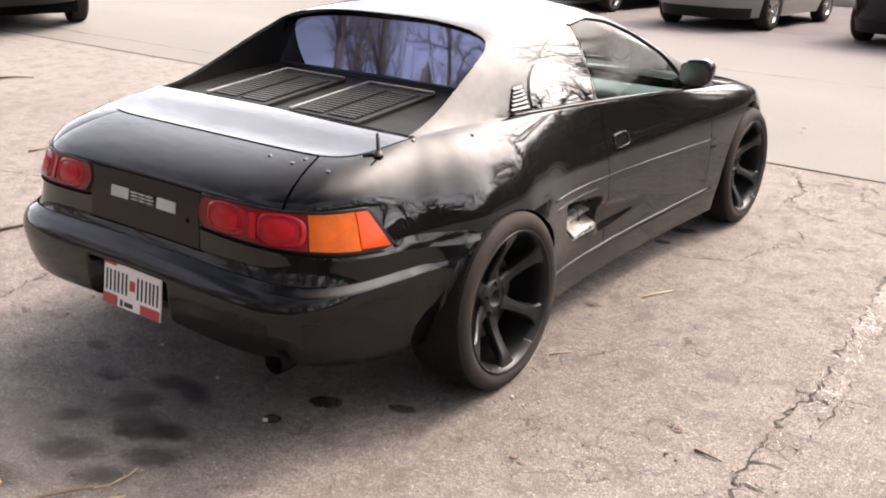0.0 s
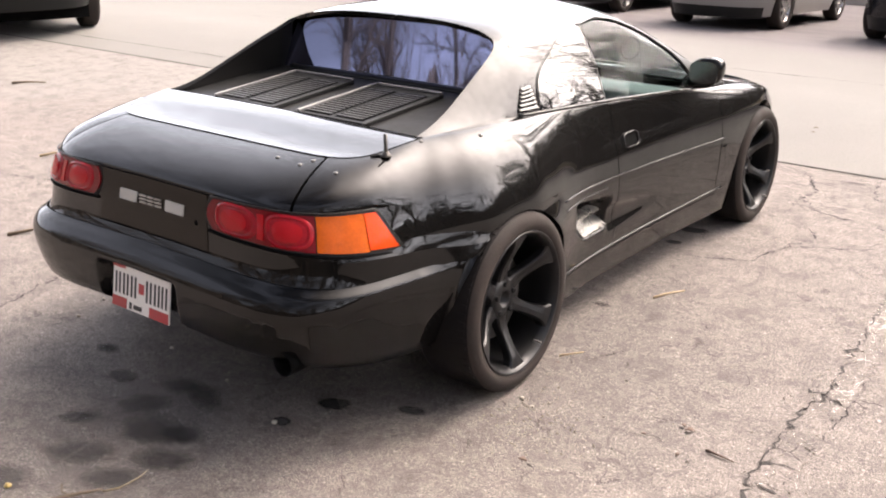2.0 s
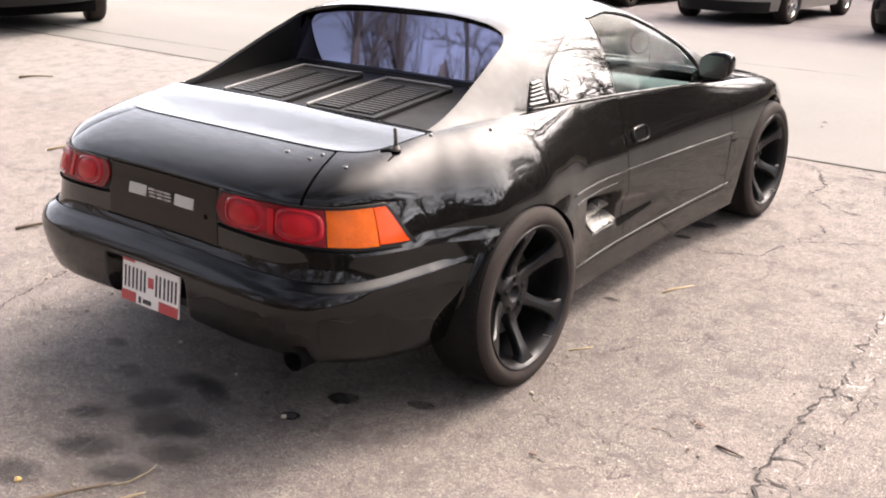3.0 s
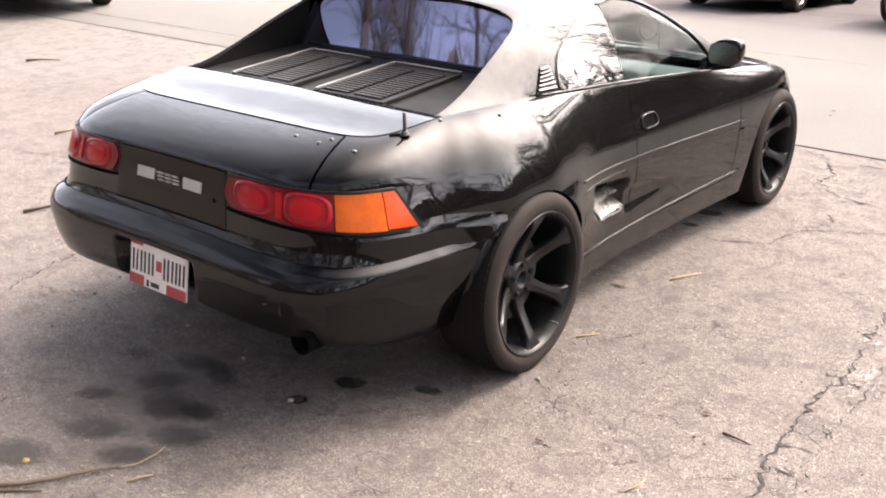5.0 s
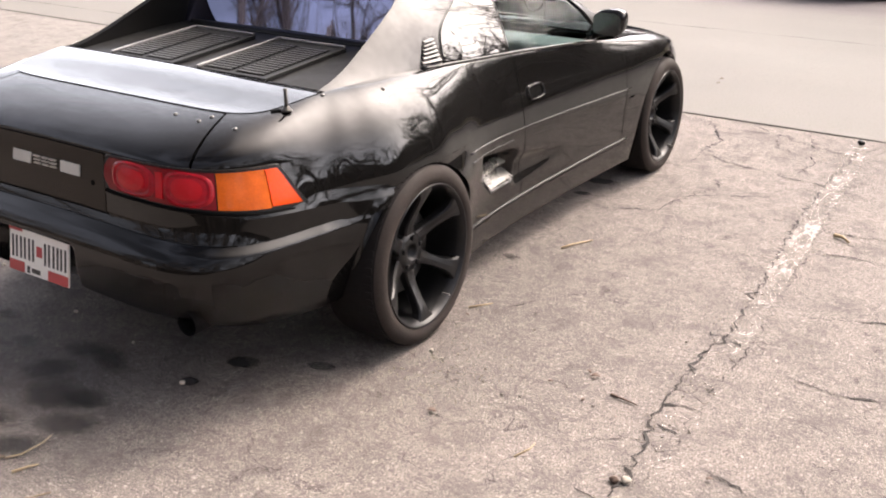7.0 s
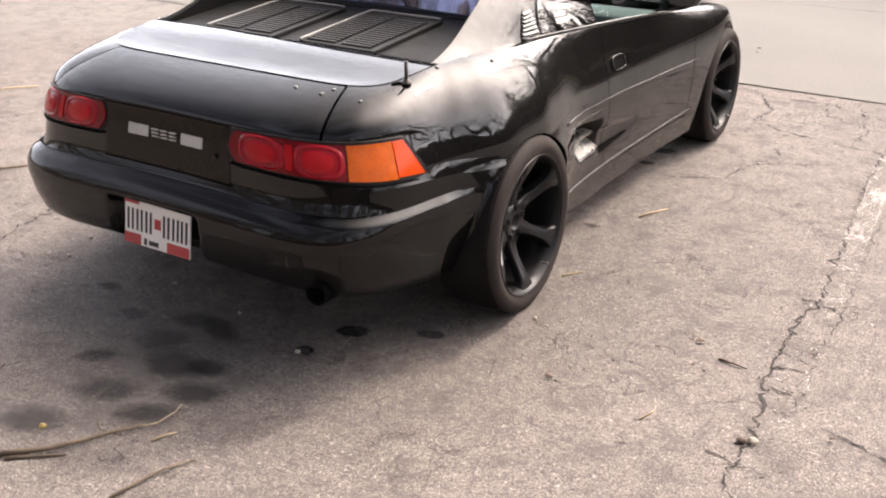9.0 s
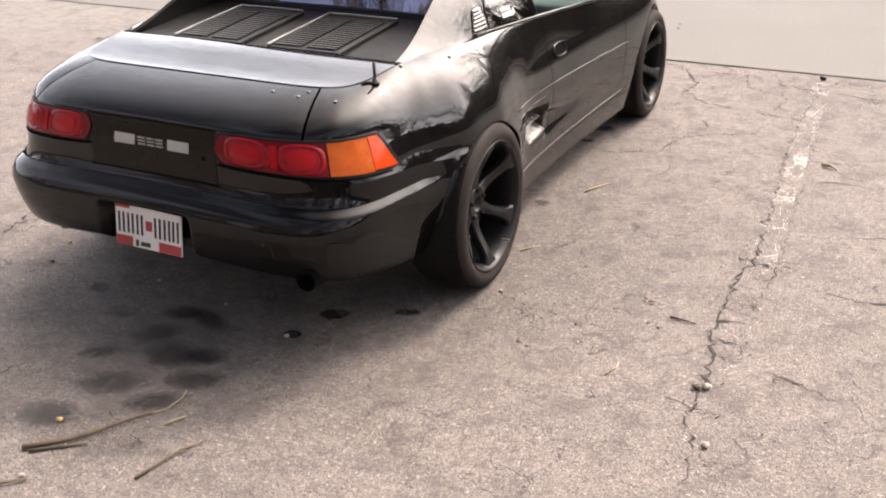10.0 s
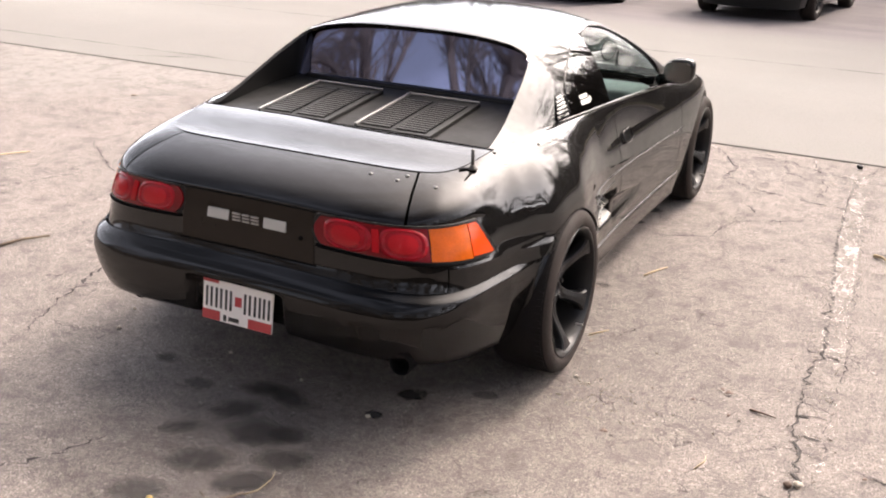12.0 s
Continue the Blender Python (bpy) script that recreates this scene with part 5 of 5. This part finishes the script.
for i, (pts, w) in enumerate((
    (((1.85, 0.07), (1.89, 0.11), (1.95, 0.10)), 0.012), (((1.85, 0.65), (1.92, 0.61)), 0.014), (((1.89, -0.05), (1.96, -0.07)), 0.010), (((1.78, 0.66), (1.85, 0.65)), 0.010),
    (((1.93, -0.52), (2.02, -0.53)), 0.012), (((1.82, -0.50), (1.93, -0.52)), 0.010), (((0.47, 3.58), (0.69, 3.52), (0.91, 3.13), (0.89, 2.91), (0.92, 2.60)), 0.012),
    (((0.84, 3.02), (1.05, 2.75), (1.24, 2.70), (1.48, 2.64), (1.63, 2.63), (1.9, 2.52)), 0.011), (((1.12, 2.05), (1.22, 2.17), (1.40, 2.24), (1.49, 2.32)), 0.010),
    (((0.80, 1.66), (0.95, 1.73), (1.07, 1.80), (1.12, 2.05)), 0.010), (((1.12, 2.05), (1.20, 2.30), (1.12, 2.45)), 0.008), (((1.75, 1.94), (1.92, 1.97), (2.11, 1.98), (2.5, 1.9)), 0.010), (((1.88, 1.66), (2.01, 1.71), (2.16, 1.69)), 0.008),
    (((0.56, 3.52), (0.87, 3.42), (1.16, 3.45), (1.41, 3.30), (1.61, 3.26), (1.83, 3.21), (2.4, 3.1)), 0.010), (((0.95, 3.58), (1.16, 3.45), (1.22, 3.2), (1.45, 3.05), (1.64, 3.0)), 0.009), (((1.3, 3.58), (1.41, 3.30), (1.50, 2.95), (1.48, 2.64)), 0.009), (((1.75, 3.58), (1.66, 3.3)), 0.009),
    (((1.01, 0.36), (1.07, 0.50), (1.12, 0.57)), 0.007), (((1.20, 0.98), (1.29, 0.91)), 0.007), (((1.24, -0.38), (1.30, -0.40)), 0.012), (((-0.52, -1.62), (-0.40, -1.47), (-0.35, -1.37), (-0.32, -1.27)), 0.010),
    (((1.15, 0.62), (1.30, 0.75), (1.42, 0.70)), 0.006), (((1.35, -0.05), (1.48, 0.02), (1.55, 0.0)), 0.007), (((2.1, 0.5), (2.3, 0.45), (2.6, 0.55)), 0.007), (((2.1, -0.2), (2.35, -0.3)), 0.007), (((2.05, 1.0), (2.3, 1.1), (2.7, 1.0)), 0.008),
    (((-1.6, 0.4), (-1.9, 0.9), (-2.6, 1.1), (-3.3, 1.6)), 0.010), (((-1.2, -0.95), (-1.35, -0.5), (-1.6, 0.4)), 0.012), (((-2.6, 1.1), (-2.9, 0.5), (-3.6, 0.3)), 0.009))):
    crack(list(pts), w, 10 + i)
# construction joints of the concrete lane
for i, (a, b, w) in enumerate((((-30, 3.9), (-3.6, 4.15), 0.030), ((-5.4, 3.62), (-4.3, 4.10), 0.02), ((-3.6, 4.15), (-2.4, 4.0), 0.02), ((-9, 7.6), (6, 7.9), 0.02))):
    crack([a, b], w, 60 + i, "straight dirty joint in the concrete", 0.25)


def mark(x, y, rx, ry, turn, material, seed, label):
    rnd = random.Random(seed)
    n = 26
    rim = [(1.0 + rnd.uniform(-0.12, 0.12)) for _ in range(n)]
    verts = [(0, 0, 0)] + [(r * math.cos(2 * math.pi * i / n), r * math.sin(2 * math.pi * i / n), 0) for i, r in enumerate(rim)]
    ob = mesh_ob("dark_ground_mark", verts, [(0, 1 + i, 1 + (i + 1) % n) for i in range(n)], material, None, label)
    ob.matrix_world = pose(x, y, 0.0045 + 0.0006 * (seed % 9), 0, 0, turn) @ Matrix.Diagonal((rx, ry, 1, 1))
    return tagged(ob, category="stain", kind="structure")


# oil stains, then the broad dark patches round the car
for i, (x, y, rx, ry, turn, mat) in enumerate((
    (0.505, -0.485, 0.070, 0.045, 20, OIL_FRESH), (0.752, -0.355, 0.060, 0.030, 15, OIL_FRESH), (0.66, 1.81, 0.05, 0.03, 10, OIL_FRESH), (0.655, 2.04, 0.09, 0.05, 10, OIL_FRESH), (0.79, 0.88, 0.05, 0.025, 0, OIL),
    (-0.03, -0.73, 0.11, 0.07, 10, OIL), (0.10, -0.74, 0.13, 0.06, -20, OIL), (-0.02, -0.90, 0.12, 0.08, 30, OIL), (0.08, -1.24, 0.16, 0.09, 25, OIL), (0.33, -1.10, 0.14, 0.08, 20, OIL),
    (0.14, -1.00, 0.15, 0.10, 0, OIL), (-0.13, -1.10, 0.10, 0.06, 40, OIL), (-0.53, -0.71, 0.07, 0.04, 0, OIL), (0.29, -1.27, 0.13, 0.07, 30, OIL), (0.02, -1.48, 0.13, 0.09, 20, OIL),
    (-0.27, -0.82, 0.08, 0.05, 0, OIL), (0.26, -0.96, 0.10, 0.06, 10, OIL), (0.05, -1.0, 0.75, 0.60, 30, FAINT_DARK), (0.1, -0.2, 0.95, 1.2, 0, FAINT_DARK), (1.10, 0.35, 0.72, 1.65, 4, BROAD_DARK), (0.35, -0.85, 1.15, 0.80, 25, BROAD_DARK), (0.45, -0.69, 0.04, 0.03, 0, OIL_FRESH))):
    mark(x, y, rx, ry, turn, mat, i, "dark mark on the asphalt, among oil stains and broad patches")


# ---- litter ----
def stick(points, radius, label, material=TWIG, name="twig", category="twig"):
    bm = bmesh.new()
    tube(bm, [(x, y, lie(x, y) + z + radius) for x, y, z in points], [radius * (1 - 0.55 * i / (len(points) - 1)) for i in range(len(points))], 7)
    return tagged(part(name, bm, material, None, label, True), category=category, group="twigs on the ground")


stick([(0.10, -1.66, 0), (0.16, -1.61, 0.004), (0.21, -1.565, 0.006), (0.26, -1.49, 0.008), (0.30, -1.40, 0.006), (0.335, -1.325, 0.0)], 0.010, "long curved dead twig lying behind the car")
stick([(0.13, -1.66, 0), (0.24, -1.57, 0.0), (0.27, -1.55, 0.002)], 0.006, "short dark twig beside the long one")
stick([(0.335, -1.325, 0), (0.37, -1.29, 0.008), (0.375, -1.22, 0.012), (0.35, -1.17, 0.004)], 0.003, "thin curled grass stem", STRAW)
stick([(0.20, -1.38, 0), (0.25, -1.41, 0.006), (0.33, -1.39, 0)], 0.003, "thin bent dry stem", TWIG)
stick([(0.535, -1.62, 0), (0.55, -1.54, 0.004), (0.565, -1.45, 0.006), (0.60, -1.36, 0)], 0.006, "slim brown twig on sunlit asphalt", TWIG)
stick([(0.42, -1.36, 0), (0.44, -1.32, 0.004), (0.45, -1.29, 0)], 0.005, "small pale dry twig", STRAW)
stick([(0.08, -1.92, 0), (0.15, -1.85, 0.004), (0.24, -1.77, 0)], 0.009, "dark broken dead twig", TWIG)
stick([(-2.12, -0.22, 0), (-2.07, -0.08, 0.006), (-2.00, 0.04, 0)], 0.010, "dry weathered stick on the asphalt", TWIG)
stick([(-3.45, 0.78, 0), (-3.40, 0.90, 0.01), (-3.30, 1.09, 0)], 0.009, "dry pale broken stick", STRAW)
stick([(-5.95, 2.04, 0), (-5.85, 2.12, 0.01), (-5.74, 2.24, 0)], 0.012, "dark stick on the pale apron", TWIG)
stick([(0.93, 1.09, 0), (0.955, 1.15, 0.004), (1.00, 1.25, 0.0)], 0.006, "yellow straw-coloured twig by the car", STRAW)
stick([(1.68, 0.035, 0), (1.735, 0.025, 0.003), (1.78, 0.02, 0)], 0.005, "short brown broken twig", LEAF)
stick([(1.60, -0.46, 0), (1.62, -0.40, 0.003), (1.615, -0.36, 0)], 0.003, "thin yellow dry straw", STRAW)
stick([(1.90, 1.92, 0), (1.94, 1.90, 0.006), (1.98, 1.86, 0)], 0.010, "pale scrap of wood", STRAW)
stick([(0.92, 0.34, 0), (0.98, 0.42, 0.003)], 0.004, "thin straw by the wheel", STRAW)


def pebble(x, y, size, material, seed, label):
    rnd = random.Random(seed)
    bm = bmesh.new()
    size *= 0.75
    bmesh.ops.create_icosphere(bm, subdivisions=2, radius=size)
    for v in bm.verts:
        v.co = Vector((v.co.x, v.co.y * 0.85, v.co.z * 0.7)) * (1 + rnd.uniform(-0.26, 0.2))
    ob = part("pebble", bm, material, None, label, True)
    ob.location = (x, y, lie(x, y) + size * 0.6)
    return tagged(ob, category="pebble", group="pebbles on the ground")


for i, (x, y, size, mat, label) in enumerate((
    (1.008, -0.045, 0.014, STONE, "pale pebble beside the rear tyre"), (1.07, -0.07, 0.009, STONE, "small pale angular pebble"), (1.10, -0.01, 0.008, STONE, "small pale angular pebble"), (0.438, -0.711, 0.015, STONE, "pale pebble on an oil stain"),
    (1.935, -0.395, 0.021, STONE, "white lump of broken line paint"), (1.905, -0.41, 0.02, LEAF, "reddish crumb of brick"), (0.083, -1.491, 0.017, NUT, "round yellow nut behind the car"), (0.21, -1.76, 0.014, STONE, "pale pebble among twigs"), (0.13, -1.84, 0.014, STONE, "pale pebble beside a twig"),
    (-0.33, -0.55, 0.012, STONE, "small pale angular pebble"), (-0.90, -0.60, 0.014, STONE, "pale pebble at the shadow's edge"), (-0.98, -0.42, 0.012, STONE, "pale pebble at the shadow's edge"), (1.62, 3.52, 0.03, TRIM, "black scrap beside the joint"), (0.06, -0.60, 0.010, STONE, "small pale angular pebble"), (2.02, -0.72, 0.02, STONE, "pale chip in the crack"))):
    pebble(x, y, size, mat, 200 + i, label)


def leaf(x, y, size, turn, seed, label, material=LEAF):
    rnd = random.Random(seed)
    n = 9
    size *= 0.62
    verts, faces = [], []
    for i in range(n):
        t = i / (n - 1)
        w = size * 0.32 * math.sin(math.pi * min(1, t * 0.97 + 0.02)) ** 0.8
        z = 0.006 + size * 0.10 * math.sin(math.pi * t) * rnd.uniform(0.7, 1.0)
        verts += [(size * (t - 0.5), -w, z + 0.35 * w), (size * (t - 0.5), 0, z), (size * (t - 0.5), w, z + 0.45 * w)]
    for i in range(n - 1):
        for j in (0, 1):
            faces.append((3 * i + j, 3 * i + j + 1, 3 * i + j + 4, 3 * i + j + 3))
    ob = mesh_ob("dead_leaf", verts, faces, material, None, label)
    solid = ob.modifiers.new("thickness", "SOLIDIFY")
    solid.thickness = 0.0015
    ob.matrix_world = pose(x, y, lie(x, y), 0, 0, turn)
    return tagged(ob, category="leaf", group="dead leaves on the ground")


for i, (x, y, size, turn) in enumerate(((1.582, 0.116, 0.055, 20), (1.55, 0.135, 0.04, 140), (0.33, 4.70, 0.055, 30), (0.36, 4.55, 0.045, -20), (1.245, -0.385, 0.05, 10), (1.62, -0.05, 0.035, 80), (1.47, 0.0, 0.03, 20), (-3.8, 2.6, 0.09, 40), (2.13, -0.25, 0.035, 30), (0.95, 0.28, 0.03, 0))):
    leaf(x, y, size, turn, 300 + i, "curled brown dead leaf")

# loose grit along the crack and behind the wheel
rnd = random.Random(5)
verts, faces = [], []
for i in range(1500):
    if i < 600:
        y = rnd.uniform(-1.6, 3.4)
        x = LINE_X(y) + rnd.gauss(0.03, 0.07)
    elif i < 800:
        x, y = rnd.gauss(1.15, 0.12), rnd.gauss(-0.12, 0.12)
    else:
        x, y = rnd.uniform(-2.2, 2.8), rnd.uniform(-2.2, 3.2)
    if abs(x) < 0.95 and -0.2 < y < 2.8:
        continue
    s = rnd.uniform(0.0015, 0.0045) * (1.6 if rnd.random() < 0.06 else 1)
    b = len(verts)
    verts += [(x + s * rnd.uniform(0.7, 1.3), y, 0.0015), (x, y + s, 0.0015), (x - s, y - s * rnd.uniform(0.2, 0.8), 0.0015), (x + rnd.uniform(-0.3, 0.3) * s, y, 0.0015 + s)]
    faces += [(b, b + 1, b + 3), (b + 1, b + 2, b + 3), (b + 2, b, b + 3)]
tagged(mesh_ob("loose_grit", verts, faces, STONE, None, "loose pale grit scattered over the asphalt", smooth=False), category="grit", kind="stuff")


# ---- bare trees round the lot ----
def tree_mesh(seed, height):
    rnd = random.Random(seed)
    verts, faces = [], []

    def limb(start, way, length, radius, depth):
        n, p, d = (4, 4, 3, 2, 1)[depth], Vector(start), Vector(way).normalized()
        ring = None
        for i in range(n + 1):
            side = d.orthogonal().normalized()
            over = d.cross(side)
            r = radius * (1 - 0.55 * i / n)
            k = 6 if depth == 0 else (4 if depth == 1 else 3)
            b = len(verts)
            verts.extend(p + r * (math.cos(2 * math.pi * j / k) * side + math.sin(2 * math.pi * j / k) * over) for j in range(k))
            if ring is not None:
                faces.extend((ring + j, ring + (j + 1) % k, b + (j + 1) % k, b + j) for j in range(k))
            ring = b
            if depth < 4 and (i > 0 or depth > 0):
                for _ in range(2 if depth in (0, 2) else 1 + (rnd.random() < 0.5)):
                    turn = Vector((rnd.gauss(0, 1), rnd.gauss(0, 1), rnd.gauss(0.35, 0.5)))
                    limb(p, d * 0.7 + turn.normalized() * 0.85, length * rnd.uniform(0.42, 0.62), r * 0.55, depth + 1)
            p = p + d * length / n
            d = (d + Vector((rnd.gauss(0, 0.12), rnd.gauss(0, 0.12), rnd.gauss(0.05, 0.08)))).normalized()

    limb((0, 0, -0.3), (rnd.gauss(0, 0.05), rnd.gauss(0, 0.05), 1), height * 0.75, height * 0.022, 0)
    me = bpy.data.meshes.new("tree")
    me.from_pydata(verts, [], faces)
    me.update()
    me.materials.append(BARK)
    return me


TREES = [tree_mesh(71, 11.0), tree_mesh(72, 13.0)]
rnd = random.Random(9)
places = [(x, -13 - 5 * rnd.random()) for x in range(-4, 25, 4)] + [(x, -21 - 6 * rnd.random()) for x in range(-6, 27, 4)] + [(20 + 4 * rnd.random(), y) for y in range(-12, 6, 3)] + [(26 + 5 * rnd.random(), y) for y in range(-12, 10, 4)]
places += [(x + rnd.uniform(-1, 1), -12 - 8 * rnd.random()) for x in range(-34, -4, 3)] + [(4.5 + 2.6 * i + rnd.uniform(-1, 1), 20.5 + 5 * rnd.random()) for i in range(7)]
places += [(-22 + 5.0 * i + rnd.uniform(-1, 1), 40 + 8 * rnd.random()) for i in range(13)] + [(31 + 6 * rnd.random(), 6 + 4 * i) for i in range(6)]
for i, (x, y) in enumerate(places):
    t = tagged(new("tree", TREES[i % 2]), "bare winter tree with dark branches", "tree", group="bare trees round the lot")
    t.matrix_world = pose(x + rnd.uniform(-1, 1), y, lie(x, y) + (0.2 if y > 18 else 0.0), 0, 0, rnd.uniform(0, 360)) @ Matrix.Diagonal((1, 1, rnd.uniform(0.85, 1.2) * (0.8 if y > 30 else 1.0), 1))

# unseen thicket of thin upright stems, added to darken low reflections in the paint
rnd = random.Random(21)
verts, faces = [], []
for i in range(15000):
    k = rnd.random()
    tall = 1.0
    if k < 0.55:
        x, y = rnd.uniform(-24, 36), rnd.uniform(24, 33)
        tall = 1.2
    elif k < 0.70:
        x, y = rnd.uniform(21, 28), rnd.uniform(-12, 24)
    else:
        x, y = rnd.uniform(-8, 28), rnd.uniform(-24, -15)
    h, w = rnd.uniform(1.2, 4.2) * tall, rnd.uniform(0.02, 0.06)
    if y > 24:
        h, w = rnd.uniform(3.5, 9.5), w * (2.2 if x > 2 else 1.0)
    dx, dy = rnd.gauss(0, 0.35), rnd.gauss(0, 0.35)
    z = lie(x, y) - 0.05
    b = len(verts)
    verts += [(x - w, y, z), (x + w, y - w, z), (x, y + w, z), (x + dx, y + dy, z + h)]
    faces += [(b, b + 1, b + 3), (b + 1, b + 2, b + 3), (b + 2, b, b + 3)]
tagged(mesh_ob("undergrowth", verts, faces, BARK, None, "unseen brown leafless stems added for dark low reflections", smooth=False), category="undergrowth", kind="stuff")

# unseen ring of leafless woods with a ragged top, added as a dark skyline in reflections
rnd = random.Random(33)
verts, faces = [], []
n = 720
high = 8.0
for i in range(n + 1):
    a = 2 * math.pi * i / n
    high += 0.25 * (8.0 - high) + rnd.gauss(0, 0.9)
    r = 78 + 5 * math.sin(3 * a) + rnd.uniform(-1.5, 1.5)
    x, y = r * math.cos(a), r * math.sin(a)
    verts += [(x, y, -1.5), (x * 1.02, y * 1.02, max(4.5, high * 0.62)), (x * 1.04, y * 1.04, max(5.0, high))]
for i in range(n):
    b = 3 * i
    faces += [(b, b + 3, b + 4, b + 1), (b + 1, b + 4, b + 5, b + 2)]
tagged(mesh_ob("backdrop", verts, faces, BARK, None, "unseen ring of grey-brown woods added for a dark reflected skyline", smooth=False), category="woods", kind="structure")
